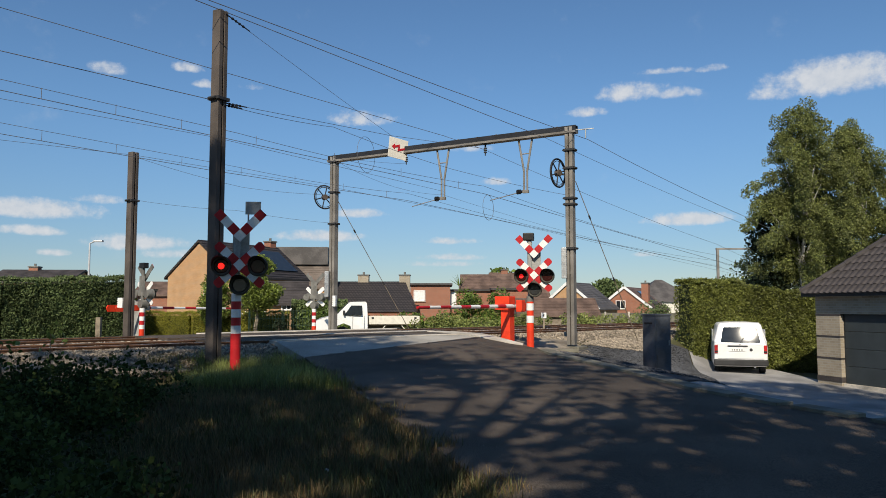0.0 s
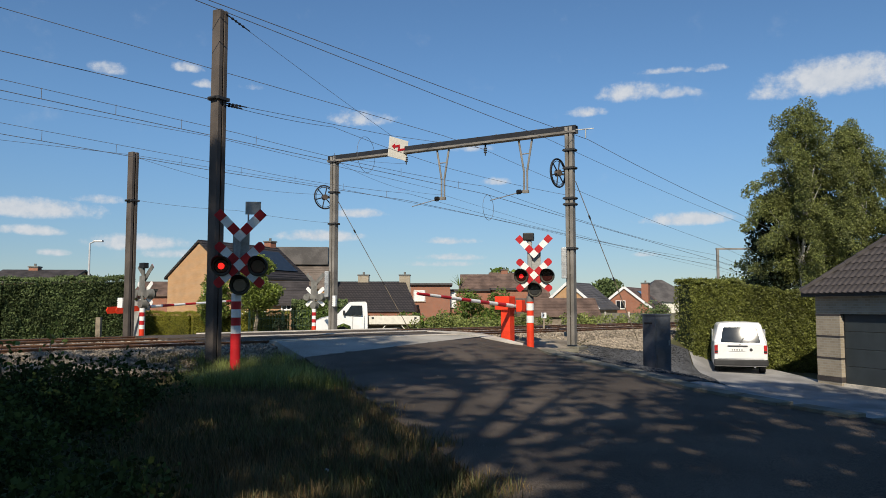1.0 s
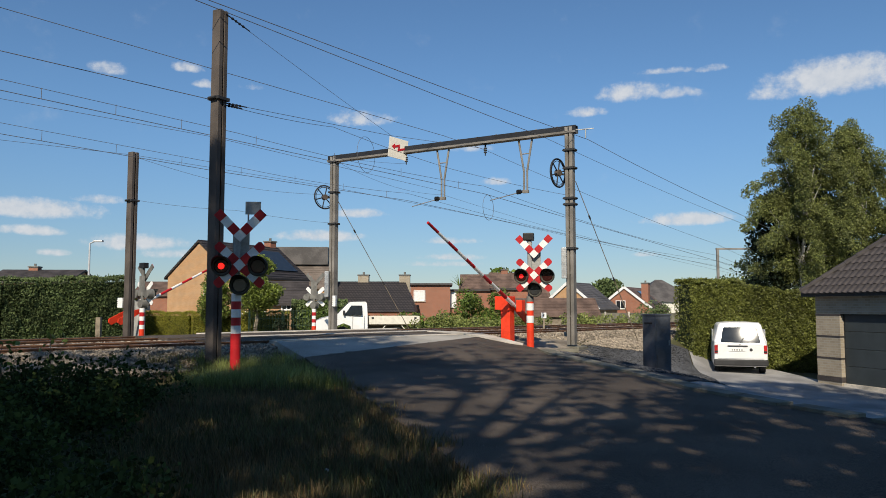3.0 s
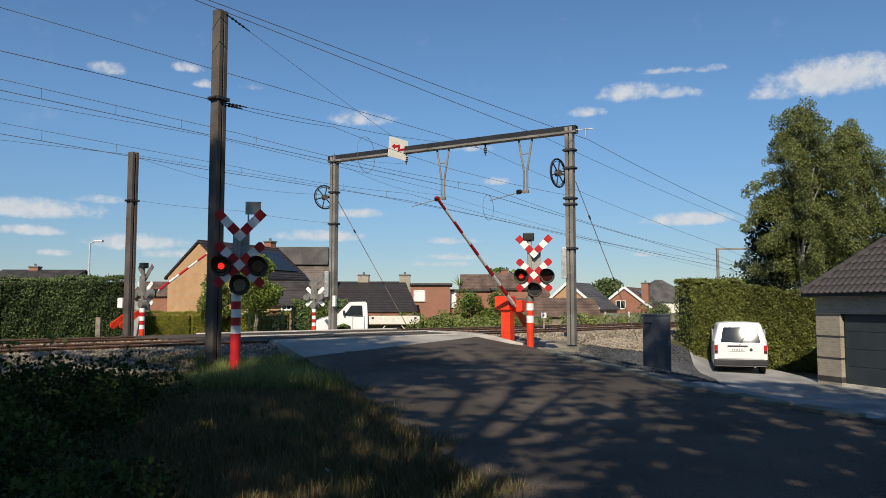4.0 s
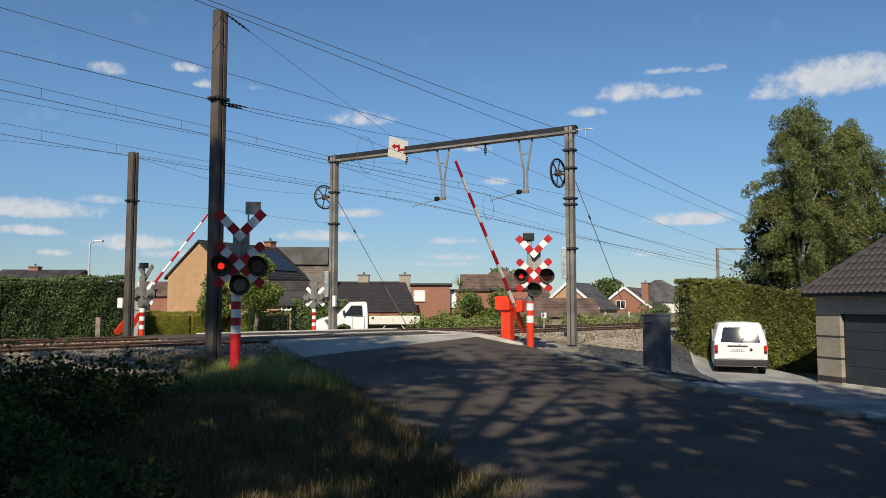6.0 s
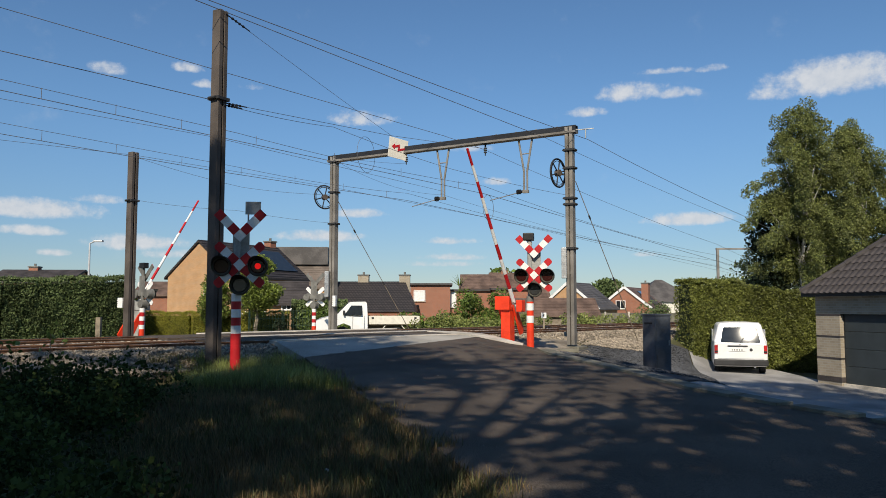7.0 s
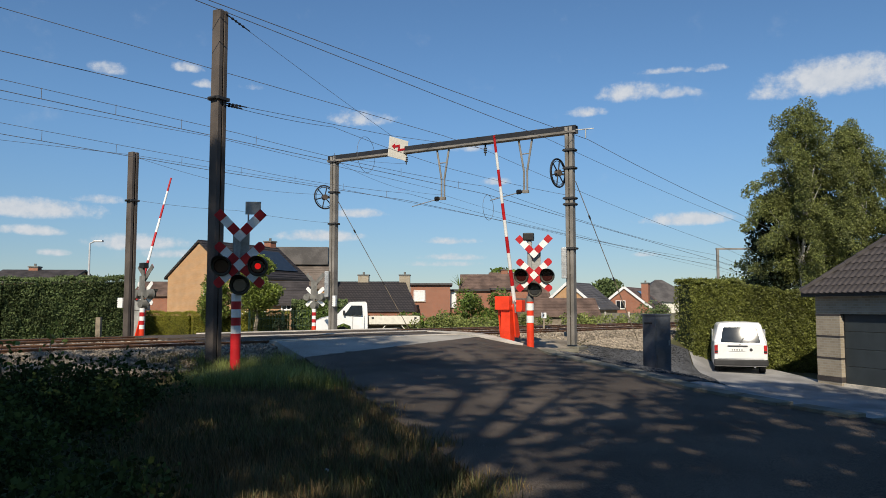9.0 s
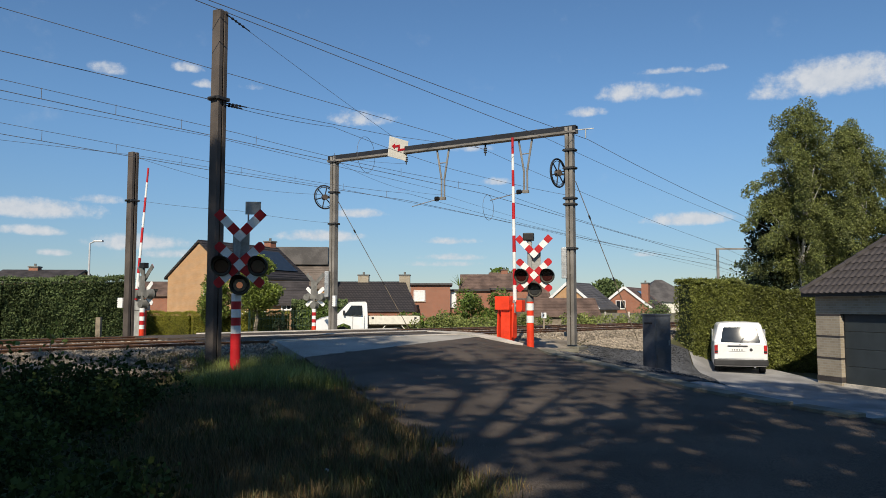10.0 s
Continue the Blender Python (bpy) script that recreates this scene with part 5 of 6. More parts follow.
def pickup():
    """A white single-cab pickup with a drop-side bed; its nose points to -x."""
    t = thing("pickup_truck", pose(-6.80, 40.9, -0.45, 0, 0, 9), "white single cab pickup with cream drop sides", "truck")
    w = 0.92

    def sec(y, k, z):
        pts = [(0.02, 0.45), (0.0, 0.68), (0.06, 0.98), (0.3, 1.1), (1.12, 1.29), (1.72, 1.88), (1.86, 1.96), (2.6, 1.98), (2.7, 1.9), (2.74, 1.2), (2.74, 0.42), (1.9, 0.38), (1.84, 0.7), (1.48, 0.84), (1.13, 0.7), (1.06, 0.42)]
        return [Vector((x, y * (1 - (0.16 if zz > 1.3 else 0)), zz)) for x, zz in pts]
    bm = bm_new()
    loft(bm, [sec(-w * 0.97, 1, 0), sec(-w, 1, 0), sec(w, 1, 0), sec(w * 0.97, 1, 0)])
    part("cab", bm, M_CARP, t)
    for s in (-1, 1):
        bm = bm_new()
        prism(bm, [(1.52, 1.28), (2.46, 1.28), (2.44, 1.8), (1.88, 1.8)], 0.02, Matrix.Translation((0, s * 1.19 - 0.01, 0)) @ Matrix.Rotation(radians(12) * s, 4, "X"))
        part("side_window", bm, M_GLASS, t)
        bm = bm_new()
        box(bm, 0.1, 0.14, 0.24, 1.5, s * 1.0, 1.26, bevel=0.03)
        part("door_mirror", bm, M_PLASTIC, t)
        bm = bm_new()
        box(bm, 0.015, 0.01, 0.72, 1.96, s * (w + 0.003), 0.5)
        box(bm, 0.015, 0.01, 0.72, 2.56, s * (w + 0.003), 0.5)
        part("door_gap", bm, M_PLASTIC, t)
        bm = bm_new()
        box(bm, 0.2, 0.03, 0.16, 0.1, s * 0.7, 0.7, bevel=0.02)
        part("headlight", bm, M_LENSW, t)
        bm = bm_new()
        box(bm, 2.66, 0.04, 0.42, 4.14, s * 0.98, 0.78, bevel=0.01)
        side = part("drop_side", bm, M_CREAM, t, "cream painted drop side")
        for x in (3.0, 5.25):
            bm = bm_new()
            box(bm, 0.12, 0.02, 0.1, x, s * 1.0, 1.05)
            part("latch", bm, M_PLASTIC, side)
        for x in (1.48, 4.25):
            bm = bm_new()
            rod(bm, (x, s * 0.72, 0.32), (x, s * 0.9, 0.32), 0.32, n=24)
            wl = part("wheel", bm, M_RUBBER, t)
            bm = bm_new()
            rod(bm, (x, s * 0.88, 0.32), (x, s * 0.91, 0.32), 0.19, n=18)
            part("rim", bm, M_GALV, wl)
        bm = bm_new()
        rod(bm, (3.7, s * 0.9, 0.75), (3.5, s * 0.9, 0.5), 0.025)
        rod(bm, (4.5, s * 0.9, 0.75), (4.7, s * 0.9, 0.5), 0.025)
        part("guard_stay", bm, M_CREAM, t)
    bm = bm_new()
    prism(bm, [(1.16, 1.31), (1.74, 1.88), (1.72, 1.9), (1.14, 1.33)], 1.4, Matrix.Translation((-0.015, -0.7, 0.012)))
    part("windscreen", bm, M_GLASS, t)
    bm = bm_new()
    box(bm, 0.14, 1.8, 0.2, 0.0, 0, 0.42, bevel=0.04)
    part("bumper", bm, M_PLASTIC, t)
    bm = bm_new()
    box(bm, 2.66, 1.94, 0.06, 4.14, 0, 0.74)
    box(bm, 2.9, 0.7, 0.2, 4.0, 0, 0.52)
    part("bed", bm, M_WOOD, t, "wooden load bed")
    for x in (2.83, 5.45):
        bm = bm_new()
        box(bm, 0.04, 1.92, 0.42, x, 0, 0.79)
        part("end_board", bm, M_CREAM, t)


pickup()

# ---- paving and kerbs ----
flat_patch("driveway", [(8.85, 25.2), (9.0, 27.8), (9.3, 29.2), (12.3, 29.4), (12.5, 25.0), (15.5, 15.0), (16.0, 7.0), (7.4, 7.0), (6.95, 8.6), (6.15, 10.7), (5.45, 12.0), (4.7, 13.6), (4.45, 14.6), (6.6, 17.4), (8.0, 21.0)], M_PAVE, 0.03, "pale concrete paved driveway", "driveway", fn=height)


def gutter():
    """Concrete gutter stones along the road's edge."""
    pts = [(x - 0.15, y) for y, x in VERGE_X[2:9]]
    e = thing("gutter", pose(0, 0, 0), "row of weathered concrete gutter stones along the road", "gutter", kind="structure")
    bm = bm_new()
    box(bm, 0.36, 0.97, 0.2, 0, 0, -0.18, bevel=0.012)
    first = None
    for (x0, y0), (x1, y1) in zip(pts, pts[1:]):
        a, b = Vector((x0, y0)), Vector((x1, y1))
        ln = (b - a).length
        k = max(1, round(ln))
        for i in range(k):
            p, q = a.lerp(b, i / k), a.lerp(b, (i + 1) / k)
            zp, zq = road_height(p.x, p.y), road_height(q.x, q.y)
            c = (p + q) / 2
            d = Vector((q.x - p.x, q.y - p.y, zq - zp))
            m = Matrix.Translation((c.x, c.y, (zp + zq) / 2 + 0.062)) @ d.to_track_quat("Y", "Z").to_matrix().to_4x4()
            if first is None:
                first = part("gutter_stone", bm, M_KERB, e, at=m)
            else:
                ob = new("gutter_stone", first.data)
                ob.parent, ob.matrix_basis = e, m


gutter()


def strip(name, n0, n1, s0, s1, z, thick, label, material=M_CONC, cat="kerb"):
    bm = bm_new()
    m = Matrix.Translation(along((n0 + n1) / 2, (s0 + s1) / 2, z - thick)) @ Matrix.Rotation(radians(45), 4, "Z")
    box(bm, s1 - s0, n1 - n0, thick, bevel=0.01, m=m)
    return tagged(put(name, bm, material), label, cat, "concrete edges of the crossing", kind="structure")


# edges of the crossing deck beside the rails
for n0, n1, s0, s1 in ((16.7, 17.08, 10.9, 18.0), (19.6, 20.2, 11.6, 19.2), (22.75, 23.3, 12.0, 20.2)):
    strip("kerb", n0, n1, s0, s1, 0.392, 0.16, "pale concrete edge of the crossing deck")
for n0, n1 in ((17.33, 18.66), (18.86, 19.59), (20.21, 20.84), (21.03, 22.36)):
    strip("deck", n0, n1, 9.6, 18.8, 0.384, 0.3, "dark asphalt between the rails of the crossing", M_ASPHALT, "deck")
# the pale verge where the barrier stands
flat_patch("verge", [(1.4, 23.6), (2.2, 22.5), (3.1, 21.6), (5.0, 23.9), (4.2, 26.3), (0.8, 25.3)], M_BALLAST, 0.07, "pale gravel verge under the barrier", "gravel", fn=height)
flat_patch("gravel", [(3.0, 20.9), (4.25, 16.3), (4.5, 14.8), (6.55, 17.4), (7.95, 21.0), (8.8, 25.2), (8.95, 27.8), (9.25, 29.2), (7.2, 29.2), (5.2, 26.7), (4.4, 24.3)], M_GRAVEL, 0.05, "grey gravel beside the relay cabinet", "gravel", fn=height)


bm = bm_new()
box(bm, 0.8, 0.4, 0.1, 0, 0, -0.06, bevel=0.02)
slab = tagged(put("concrete_slab", bm, M_KERB), "worn flat concrete slab at the mast's foot", "slab")
slab.matrix_basis = pose(3.72, 23.7, height(3.72, 23.7) + 0.06, 0, 0, 6)


def inside(x, y, pts):
    odd = False
    for (x0, y0), (x1, y1) in zip(pts, pts[1:] + pts[:1]):
        if (y0 > y) != (y1 > y) and x < x0 + (y - y0) / (y1 - y0) * (x1 - x0):
            odd = not odd
    return odd


def loose_stones(name, pts, count, small, big, material, label, seed):
    """Angular stones strewn over a patch of the ground."""
    rng = random.Random(seed)
    vs, fs = [], []
    xs, ys = [p[0] for p in pts], [p[1] for p in pts]
    for _ in range(count):
        x, y = rng.uniform(min(xs), max(xs)), rng.uniform(min(ys), max(ys))
        if not inside(x, y, pts):
            continue
        r = rng.uniform(small, big)
        z = height(x, y) + 0.05 + r * 0.2
        b = len(vs)
        turn = rng.uniform(0, 6.28)
        for k in range(4):
            a = turn + k * 1.571 + rng.uniform(-0.3, 0.3)
            q = r * rng.uniform(0.7, 1.2)
            vs.append((x + q * math.cos(a), y + q * math.sin(a), z + rng.uniform(-0.2, 0.3) * r))
        vs.append((x + rng.uniform(-0.3, 0.3) * r, y, z + r * rng.uniform(0.5, 0.9)))
        vs.append((x, y, z - r * 0.6))
        for k in range(4):
            fs.append((b + k, b + (k + 1) % 4, b + 4))
            fs.append((b + (k + 1) % 4, b + k, b + 5))
    tagged(pydata(name, vs, fs, material), label, "stones", kind="stuff")


loose_stones("pale_stones", [(4.6, 25.8), (5.7, 26.2), (7.2, 27.2), (8.0, 29.0), (7.2, 29.1), (5.2, 26.9)], 8000, 0.03, 0.06, M_STONE, "pale crushed stones behind the relay cabinet", 61)
loose_stones("dark_stones", [(3.2, 21.2), (4.4, 16.4), (6.4, 17.6), (7.8, 21.2), (8.7, 25.2), (8.85, 27.8), (9.1, 29.0), (8.0, 29.0), (7.2, 27.2), (5.7, 26.2), (4.6, 25.6)], 20000, 0.02, 0.05, M_GRAVEL, "dark gravel stones round the relay cabinet", 62)
flat_patch("edge", [(-0.55, 26.4), (0.9, 23.5), (1.9, 22.0), (2.25, 21.75), (2.3, 22.1), (1.7, 23.5), (-0.1, 26.7)], M_CONC, 0.05, "worn pale concrete edge strip of the road", "kerb")

# ---- plants ----


def hedge(path, thick, top, bottom, count, leaf, material, label, seed, taper=0.0, tops=None):
    """A clipped hedge along a path of x, y; the core blocks light, leaves cover it."""
    t = thing("hedge", pose(0, 0, 0), label, "hedge")
    rng = np.random.default_rng(seed)
    bm = bm_new()
    pts = []
    total = sum((Vector(b) - Vector(a)).length for a, b in zip(path, path[1:]))
    done = 0
    for i, (a, b) in enumerate(zip(path, path[1:])):
        a, b = Vector(a), Vector(b)
        d = b - a
        ln = d.length
        ang = math.atan2(d.y, d.x)
        c = (a + b) / 2
        ta, tb = (tops[i], tops[i + 1]) if tops else (top, top)
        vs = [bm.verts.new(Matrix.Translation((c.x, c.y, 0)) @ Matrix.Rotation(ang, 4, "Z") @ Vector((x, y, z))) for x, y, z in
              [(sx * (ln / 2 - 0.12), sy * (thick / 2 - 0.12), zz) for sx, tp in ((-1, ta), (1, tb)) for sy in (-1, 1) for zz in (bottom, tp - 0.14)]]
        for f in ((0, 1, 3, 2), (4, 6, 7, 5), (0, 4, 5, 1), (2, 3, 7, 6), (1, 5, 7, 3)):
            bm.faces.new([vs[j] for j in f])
        k = int(count * ln / total)
        u = rng.uniform(0, 1, k)
        face = rng.uniform(0, 1, k)
        side = np.where(face < 0.55, -1, np.where(face < 0.68, 1, 0))
        z = bottom + rng.uniform(0, 1, k) * (ta + (tb - ta) * u - bottom)
        y = side * thick / 2
        istop = side == 0
        y = np.where(istop, rng.uniform(-0.5, 0.5, k) * thick, y)
        z = np.where(istop, ta + (tb - ta) * u, z)
        x = (u - 0.5) * ln
        isend = rng.uniform(0, 1, k) < 0.06
        x = np.where(isend, np.where(rng.uniform(0, 1, k) < 0.5, -ln / 2, ln / 2), x)
        y = np.where(isend, rng.uniform(-0.5, 0.5, k) * thick, y)
        z = np.where(isend, bottom + rng.uniform(0, 1, k) * ((ta + tb) / 2 - bottom), z)
        lump = 0.035 * np.sin(x * 2.3 + z * 3.1) + 0.03 * np.sin(x * 5.7 - z * 4.3) + 0.03 * np.sin(x * 11 + z * 9)
        y = y + np.where(istop, 0, np.sign(y) * lump) + rng.normal(0, 0.05, k)
        z = z + np.where(istop, lump + np.abs(rng.normal(0, 0.05, k)), 0)
        ca, sa = math.cos(ang), math.sin(ang)
        pts.append(np.stack([c.x + x * ca - y * sa, c.y + x * sa + y * ca, z], 1))
    bmesh.ops.recalc_face_normals(bm, faces=bm.faces)
    # solid block whose dark green stands for the shade deep among the leaves
    part("shade_core", bm, M_CORE, t)
    tagged(leaf_mesh("leaves", np.concatenate(pts), leaf, material, t, seed), kind="stuff")
    return t


hedge([(-29.5, 15.3), (-16.8, 28.8), (-13.75, 33.3)], 1.2, 2.2, -0.5, 200000, 0.045, M_CONIFER, "tall clipped conifer hedge along the track", 4, tops=[2.07, 2.18, 2.45])
hedge([(9.25, 29.7), (11.4, 30.0), (14.6, 29.0)], 1.4, 2.2, -1.3, 110000, 0.05, M_HEDGE, "tall clipped beech hedge behind the van", 5, tops=[2.22, 2.08, 1.5])
hedge([(-19.0, 46.5), (-15.0, 46.0), (-9.5, 47.5)], 0.8, 0.85, -0.5, 60000, 0.038, M_LOWHEDGE, "low clipped yellow-green garden hedge in front of the house", 6)
hedge([(-9.6, 49.0), (-6.2, 49.6)], 1.2, 1.55, -0.5, 5000, 0.11, M_CONIFER, "dark garden hedge behind the fence", 7)


def branch_tree(x, y, z, trunk_h, trunk_r, blobs, per, leaf, material, bark, label, seed, name="tree", droop=0.2, limbs=9):
    t = thing(name, pose(x, y, z), label, "tree")
    rng = np.random.default_rng(seed)
    bm = bm_new()
    p = Vector((0, 0, -0.2))
    r = trunk_r
    pts = [p]
    k = 6
    for i in range(k):
        q = Vector((rng.normal(0, 0.04 * trunk_h / 5), rng.normal(0, 0.04 * trunk_h / 5), trunk_h * (i + 1) / k))
        rod(bm, p, q, r, r * 0.84, n=10)
        p, r = q, r * 0.84
        pts.append(p)
    part("trunk", bm, bark, t)
    order = sorted(blobs, key=lambda b: -b[3])[:limbs]
    for bx, by, bz, br, bh in order:
        bm = bm_new()
        a = min(pts, key=lambda v: abs(v.z - bz * 0.7))
        b = Vector((bx, by, bz))
        mid = a.lerp(b, 0.5) + Vector((0, 0, 0.12 * (b - a).length))
        rod(bm, a, mid, trunk_r * 0.35, trunk_r * 0.22, n=7)
        rod(bm, mid, b, trunk_r * 0.22, trunk_r * 0.08, n=6)
        part("limb", bm, bark, t)
    tagged(part_points("crown", blobs, per, leaf, material, t, seed, droop), kind="stuff")
    return t


def part_points(name, blobs, per, leaf, material, parent, seed, droop):
    return leaf_mesh(name, clump_points(blobs, per, seed), leaf, material, parent, seed, droop)


def random_blobs(n, rx, ry, z0, z1, r0, r1, seed, shape=None, tall=(0.6, 1.0)):
    rng = np.random.default_rng(seed)
    out = []
    for i in range(n):
        z = rng.uniform(z0, z1)
        q = (z - z0) / (z1 - z0)
        w = shape(q) if shape else math.sqrt(max(0.05, 1 - (2 * q - 1) ** 2))
        a, d = rng.uniform(0, 6.283), math.sqrt(rng.uniform(0.1, 1))
        out.append((rx * w * d * math.cos(a), ry * w * d * math.sin(a), z, rng.uniform(r0, r1), rng.uniform(*tall)))
    return out


def bough_blobs(n, top, low, reach, seed, lean=0.0):
    """Clumps strung along drooping boughs round a trunk; reach gives their length by height."""
    rng = np.random.default_rng(seed)
    out = []
    for i in range(n):
        q = (i + rng.uniform(0, 1)) / n
        z = low + (top - low) * q
        a = 2.4 * i + rng.uniform(-0.5, 0.5)
        ln = lerp(reach, q) * rng.uniform(0.62, 1.2)
        rise, droop = rng.uniform(0.1, 0.5) * ln, rng.uniform(0.3, 0.75) * ln
        k = max(3, int(ln / 0.36))
        for j in range(k):
            t = 0.2 + 0.8 * (j + rng.uniform(0, 0.6)) / k
            out.append((lean * q + ln * t * math.cos(a) + rng.normal(0, 0.1), ln * t * math.sin(a) * 0.85 + rng.normal(0, 0.1), z + rise * t - droop * t * t + rng.normal(0, 0.12), rng.uniform(0.22, 0.44) * (1.15 - 0.4 * t), rng.uniform(0.9, 1.6)))
    return out


# birches behind the hedge and the garage
CROWN_A = [(0, 2.6), (0.25, 3.0), (0.45, 3.3), (0.6, 2.8), (0.75, 2.4), (0.9, 1.8), (1.0, 0.7)]
CROWN_B = [(0, 3.4), (0.3, 3.8), (0.6, 3.3), (0.8, 2.6), (0.92, 1.8), (1.0, 0.7)]
branch_tree(18.2, 38.5, -0.6, 11.3, 0.17, bough_blobs(74, 11.7, 3.3, CROWN_A, 21), 2300, 0.058, M_BIRCH, M_BIRCHBARK, "tall birch with drooping leafy branches", 21, "birch_tree", 0.7, limbs=30)
branch_tree(22.2, 40.5, -0.6, 11.0, 0.2, bough_blobs(74, 11.4, 3.3, CROWN_B, 22, -0.6), 2300, 0.058, M_BIRCH, M_BIRCHBARK, "tall birch with white trunk and drooping branches", 22, "birch_tree", 0.7, limbs=30)
branch_tree(18.6, 39.6, -0.6, 6.0, 0.2, random_blobs(90, 3.5, 1.2, 0.3, 7.6, 0.5, 0.9, 23, lambda q: 1.0 - 0.45 * q), 420, 0.13, M_NEEDLE, M_BARK, "dark conifer standing among the birches", 23, "conifer_tree", 0.4)
branch_tree(16.9, 42.0, -0.6, 3.6, 0.12, random_blobs(34, 1.7, 1.2, 0.8, 4.3, 0.3, 0.6, 24), 300, 0.11, M_CONIFER, M_BARK, "bluish green small tree beside the birches", 24, "tree", 0.3)
branch_tree(28.5, 75, -0.5, 2.5, 0.2, random_blobs(18, 1.8, 1.5, 2.0, 4.3, 0.6, 1.0, 25), 160, 0.25, M_HEDGE, M_BARK, "rounded bright green tree beyond the hedge", 25)
# trees before the yellow brick house
branch_tree(-10.9, 45.0, -0.4, 2.6, 0.14, random_blobs(44, 1.2, 1.1, 1.45, 4.5, 0.35, 0.62, 26), 1400, 0.085, M_LIME, M_WOOD, "leafy young lime tree on a pale trunk", 26)
branch_tree(-13.6, 45.5, -0.4, 2.2, 0.12, random_blobs(26, 0.85, 0.9, 1.0, 3.4, 0.35, 0.6, 27), 1400, 0.085, M_LIME, M_WOOD, "small dense garden tree by the house", 27)
branch_tree(-18.2, 44.0, -0.4, 1.8, 0.12, random_blobs(18, 0.8, 0.8, 0.2, 2.6, 0.35, 0.6, 28), 380, 0.13, M_LEAF, M_BARK, "garden shrub at the hedge's end", 28, "bush")
# round tree and others far off
branch_tree(27.9, 130, -0.5, 4.0, 0.4, random_blobs(40, 2.6, 2.6, 1.8, 5.9, 0.9, 1.5, 29), 110, 0.35, M_CONIFER, M_BARK, "distant round dark green tree", 29)
branch_tree(9.5, 115, -0.5, 4.0, 0.3, random_blobs(14, 3.0, 3, 4, 7.2, 0.8, 1.4, 30), 40, 0.45, M_LEAF, M_BARK, "distant thin tree behind the roofs", 30)


def bush(x, y, w, d, h, n, leaf, material, label, seed, r=0.35, per=420):
    t = thing("bush", pose(x, y, height(x, y)), label, "bush")
    rng = np.random.default_rng(seed)
    blobs = [(rng.uniform(-w, w), rng.uniform(-d, d), rng.uniform(0.1, h) , rng.uniform(0.6, 1.2) * r, 0.9) for _ in range(n)]
    bm = bm_new()
    for b in blobs[:8]:
        rod(bm, (b[0] * 0.4, b[1] * 0.4, -0.1), b[:3], 0.02, 0.006, n=5)
    part("stems", bm, M_BARK, t)
    tagged(leaf_mesh("leaves", clump_points(blobs, per, seed), leaf, material, t, seed, 0.1), kind="stuff")


bush(2.2, 46.0, 1.3, 1.0, 2.3, 30, 0.09, M_LEAF, "tall garden bush behind the track", 41, 0.6, 700)
bush(-2.0, 47.0, 4.0, 1.0, 1.0, 46, 0.09, M_LEAF, "overgrown green bushes beyond the truck", 42, 0.5, 600)
bush(0.5, 41.0, 3.0, 0.8, 0.8, 40, 0.07, M_WEED, "weedy green bank beyond the track", 43, 0.4, 800)
bush(5.6, 40.0, 2.2, 0.8, 0.7, 28, 0.07, M_WEED, "tall weeds beside the far rail", 44, 0.35, 800)
bush(10.2, 49.0, 2.8, 0.7, 0.75, 30, 0.08, M_WEED, "tall weeds beyond the track", 45, 0.4, 700)
bush(11.2, 41.0, 0.5, 0.45, 1.25, 18, 0.07, M_CONIFER, "dense rounded dark shrub behind the cabinet", 46, 0.42, 700)
bush(-9.3, 44.2, 0.3, 0.3, 0.85, 12, 0.06, M_NEEDLE, "dark narrow garden shrub before the fence", 48, 0.3, 900)
bush(-7.9, 47.5, 0.8, 0.6, 1.5, 12, 0.12, M_LEAF, "dark garden shrub by the fence", 47, 0.5, 300)


def blades(name, pts, h, w, material, label, seed, lean=0.85):
    """Grass: one thin bent blade of three triangles for each point."""
    rng = np.random.default_rng(seed)
    pts = np.asarray(pts)
    n = len(pts)
    a = rng.uniform(0, 6.283, n)
    d = np.stack([np.cos(a), np.sin(a), np.zeros(n)], 1)
    s = np.stack([-np.sin(a), np.cos(a), np.zeros(n)], 1)
    hh = h * rng.uniform(0.45, 1.4, (n, 1))
    ln = lean * rng.uniform(0.1, 1.0, (n, 1)) * hh
    up = np.array([[0, 0, 1.0]])
    v = np.stack([pts - s * w / 2, pts + s * w / 2, pts + up * hh * 0.55 + d * ln * 0.3 + s * w * 0.35, pts + up * hh * 0.55 + d * ln * 0.3 - s * w * 0.35, pts + up * hh * 0.95 + d * ln], 1).reshape(-1, 3)
    o = np.arange(n)[:, None] * 5
    loops = (o + np.array([[0, 1, 2, 3, 3, 2, 4]])).ravel()
    me = bpy.data.meshes.new(name)
    me.vertices.add(5 * n), me.loops.add(7 * n), me.polygons.add(2 * n)
    me.vertices.foreach_set("co", v.ravel())
    me.loops.foreach_set("vertex_index", loops)
    st = (np.arange(n)[:, None] * 7 + np.array([[0, 4]])).ravel()
    me.polygons.foreach_set("loop_start", st)
    me.update(calc_edges=True)
    me.materials.append(material)
    return tagged(new(name, me), label, "grass", kind="stuff")


def edge_x(y):
    for (x0, y0), (x1, y1) in zip(LEFT, LEFT[1:]):
        if y0 <= y <= y1:
            return x0 + (x1 - x0) * (y - y0) / (y1 - y0)
    return LEFT[0][0]


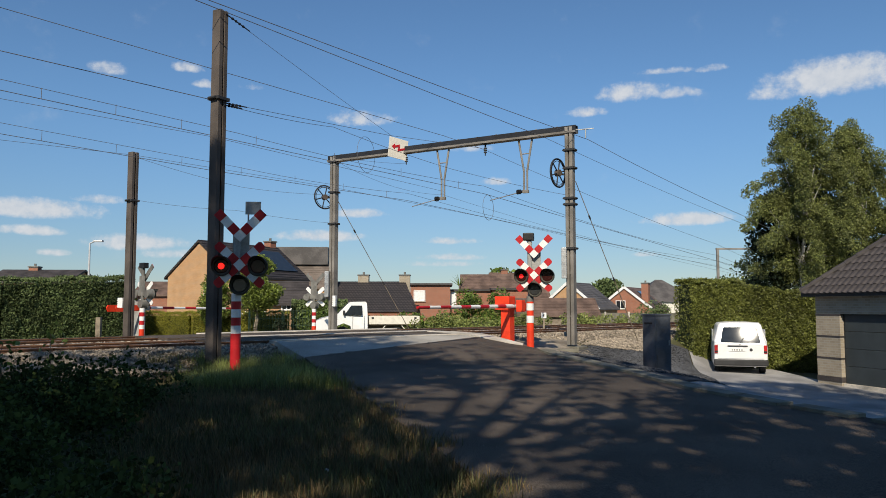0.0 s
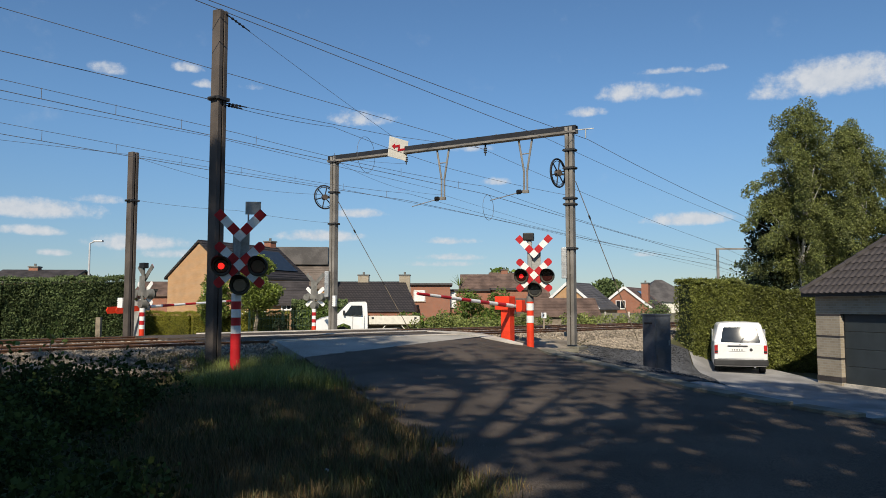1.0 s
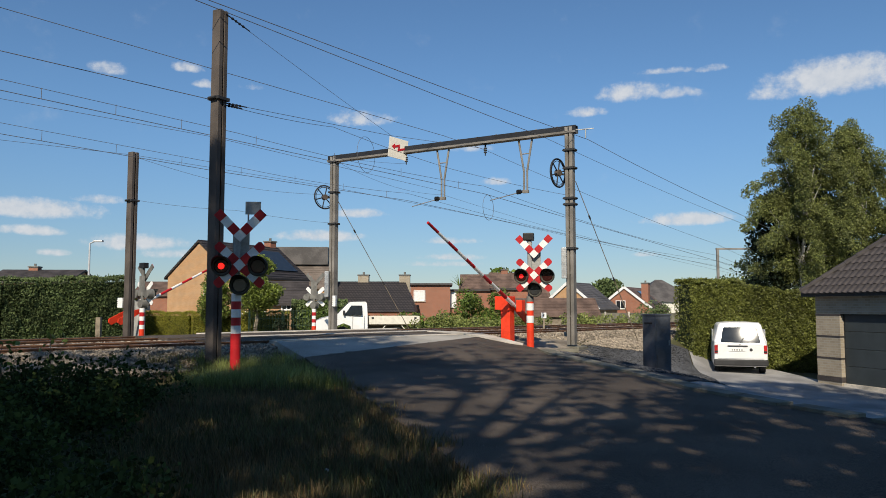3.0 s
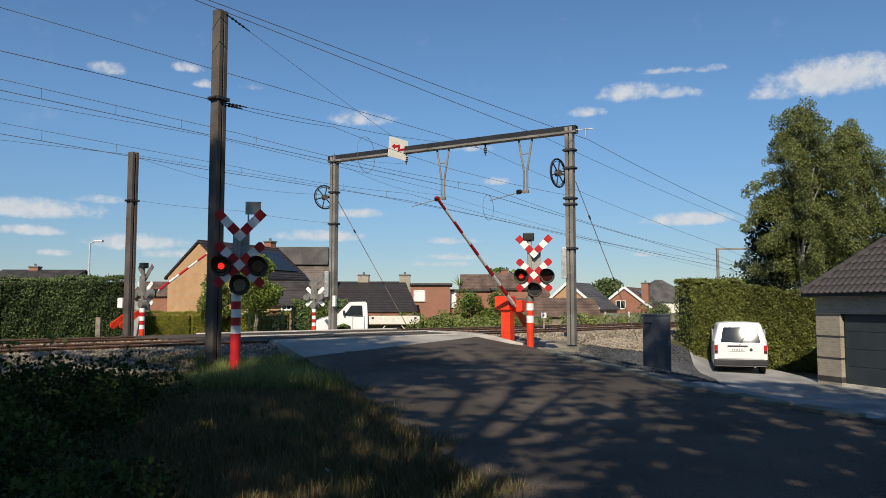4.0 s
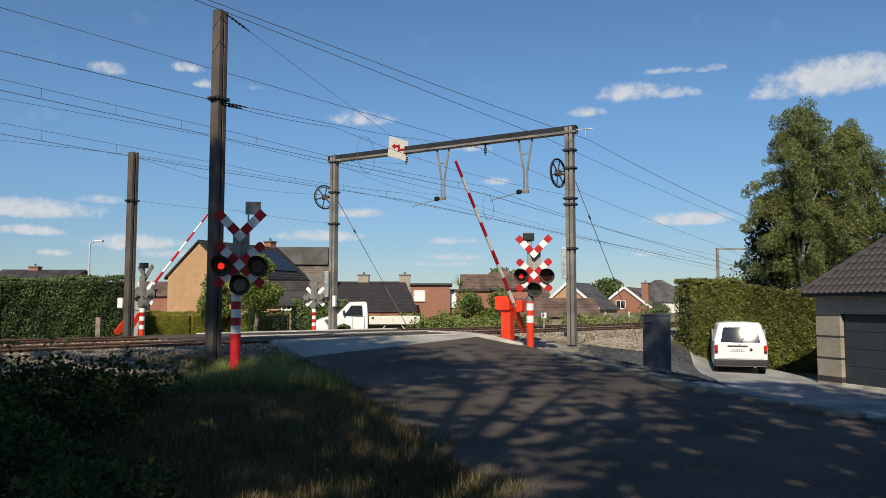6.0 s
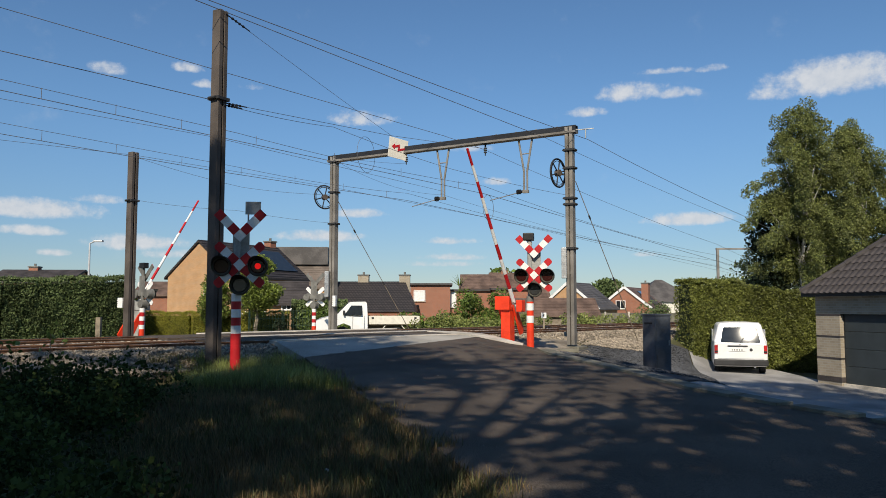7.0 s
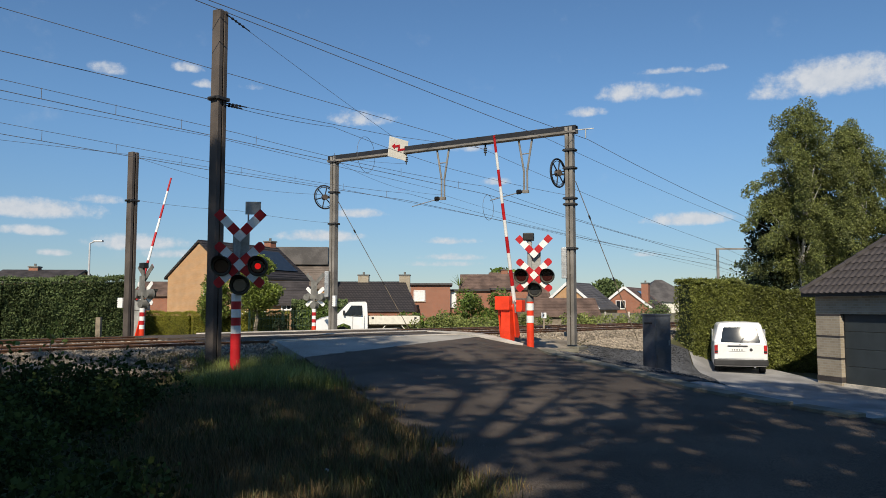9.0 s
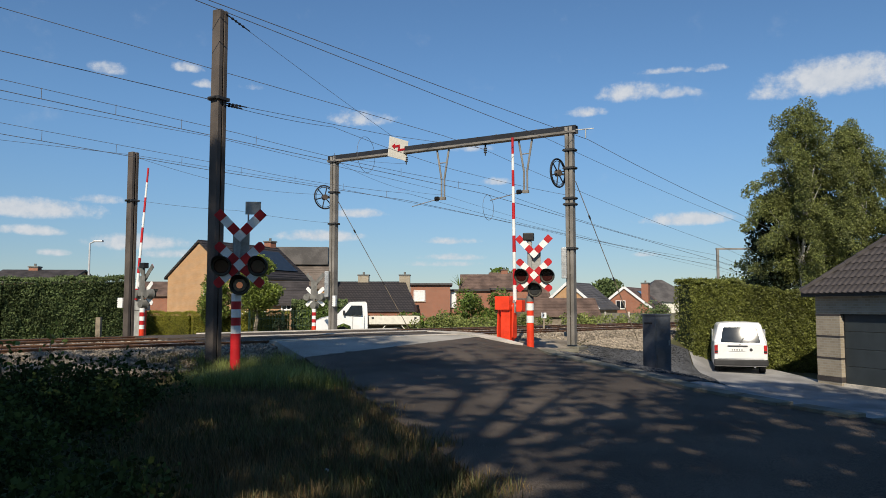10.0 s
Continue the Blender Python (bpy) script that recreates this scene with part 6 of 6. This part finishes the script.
def verge_points(n, seed, w0, w1, y0=3.5, y1=17.0):
    rng = np.random.default_rng(seed)
    out = []
    while len(out) < n:
        y = y0 + (y1 - y0) * rng.uniform() ** 1.3
        x = edge_x(y) - w0 - (w1 - w0) * rng.uniform() + 0.18 * math.sin(y * 3.1) + 0.12 * math.sin(y * 7.7)
        if noise.noise((x * 0.9, y * 0.9, seed)) + rng.uniform(-0.5, 0.5) > -0.25:
            tuft = rng.normal(0, 0.05, (9, 2))
            out += [(x + a, y + b, height(x, y) - 0.03) for a, b in tuft]
    return out


blades("grass", verge_points(34000, 51, -0.02, 3.4), 0.17, 0.009, M_GRASS, "long uneven verge grass beside the road", 51)
blades("dry_grass", verge_points(42000, 52, -0.1, 3.2), 0.15, 0.009, M_DRY, "straw coloured dry grass along the road's edge", 52)
blades("grass", verge_points(7000, 53, 0.3, 2.6, 12.0, 17.0), 0.32, 0.012, M_WEED, "tall green grass by the signal and mast", 53)


def brambles():
    """The dark shrub mass beside the verge."""
    for j, (x, y, w, d, h, n) in enumerate(((-4.6, 7.4, 1.3, 1.3, 0.55, 34), (-3.2, 5.2, 1.0, 0.9, 0.38, 26), (-6.4, 8.6, 1.4, 1.1, 0.25, 34), (-5.2, 10.2, 1.4, 0.9, 0.12, 30), (-2.4, 4.0, 0.6, 0.5, 0.3, 14), (-4.5, 9.4, 0.6, 0.6, 0.5, 20))):
        bush(x, y, w, d, h, n, 0.036, M_BRAMBLE, "dark leafy brambles and nettles on the verge", 70 + j, 0.33, 3000)


brambles()


def yucca(x, y, z):
    t = thing("yucca_plant", pose(x, y, z), "spiky garden plant showing over the roofs", "plant")
    rng = np.random.default_rng(63)
    bm = bm_new()
    rod(bm, (0, 0, -4), (0, 0, 0.2), 0.12, n=8)
    part("stem", bm, M_BARK, t)
    for k in range(16):
        a, e = rng.uniform(0, 6.28), rng.uniform(0.5, 1.4)
        bm = bm_new()
        rod(bm, (0, 0, 0), (1.5 * math.cos(a) * math.cos(e), 1.5 * math.sin(a) * math.cos(e), 1.5 * math.sin(e)), 0.05, 0.008, n=5)
        part("leaf", bm, M_LEAF, t)


yucca(2.1, 97.0, 3.9)


def litter(x, y):
    t = thing("paper_scrap", pose(x, y, height(x, y) + 0.05, 12, 20, 30), "small crumpled white scrap in the grass", "litter")
    bm = bm_new()
    bmesh.ops.create_icosphere(bm, subdivisions=2, radius=0.035)
    for v in bm.verts:
        v.co *= 0.7 + 0.5 * noise.noise(v.co * 40)
        v.co.z *= 0.5
    part("paper", bm, M_WHITE, t)


litter(-1.04, 7.05)


def sapling(x, y, h, seed):
    t = thing("sapling", pose(x, y, height(x, y)), "thin leafy sapling rising from the brambles", "sapling")
    bm = bm_new()
    rng = np.random.default_rng(seed)
    p = Vector((0, 0, 0))
    pts = []
    for i in range(6):
        q = Vector((rng.normal(0, 0.03), rng.normal(0, 0.03), h * (i + 1) / 6))
        rod(bm, p, q, 0.012 - 0.0015 * i, n=5)
        for _ in range(10):
            pts.append(q + Vector(rng.normal(0, 0.09 + 0.05 * (6 - i) / 6, 3)))
        p = q
    part("stem", bm, M_BARK, t)
    tagged(leaf_mesh("leaves", [tuple(v) for v in pts], 0.06, M_LEAF, t, seed, 0.2), kind="stuff")


sapling(-6.2, 12.2, 1.15, 81)
sapling(-5.0, 8.8, 0.95, 82)
sapling(-6.6, 10.4, 0.9, 83)

# the tall trees behind the eye whose shade lies over the road: x, y, reach, foot and top of the crown, boughs, leaf density
SHADE = ((-7.4, -5.0, 3.7, 3.0, 21.8, 130, 100), (-4.6, -6.8, 1.5, 6.0, 19.5, 34, 42), (-2.4, -6.0, 2.2, 9.0, 20.4, 26, 24), (2.2, -5.5, 2.8, 7.0, 22.4, 82, 52),
         (5.6, -6.2, 3.2, 6.0, 22.6, 104, 76), (11.2, -6.5, 4.4, 6.0, 22.5, 124, 86), (-9.5, 1.5, 3.4, 3.0, 8.0, 90, 95))
for i, (x, y, r, low, top, boughs, dense) in enumerate(SHADE):
    branch_tree(x, y, -0.7, 9.0, 0.35, random_blobs(boughs, r, 3.0, low, top, 0.7, 1.4, 90 + i, lambda q: 1.0 if q < 0.75 else 1.0 - 1.6 * (q - 0.75)), dense, 0.27, M_LEAF, M_BARK, "tall leafy roadside tree shading the road", 90 + i, "shade_tree", 0.1)


motions()
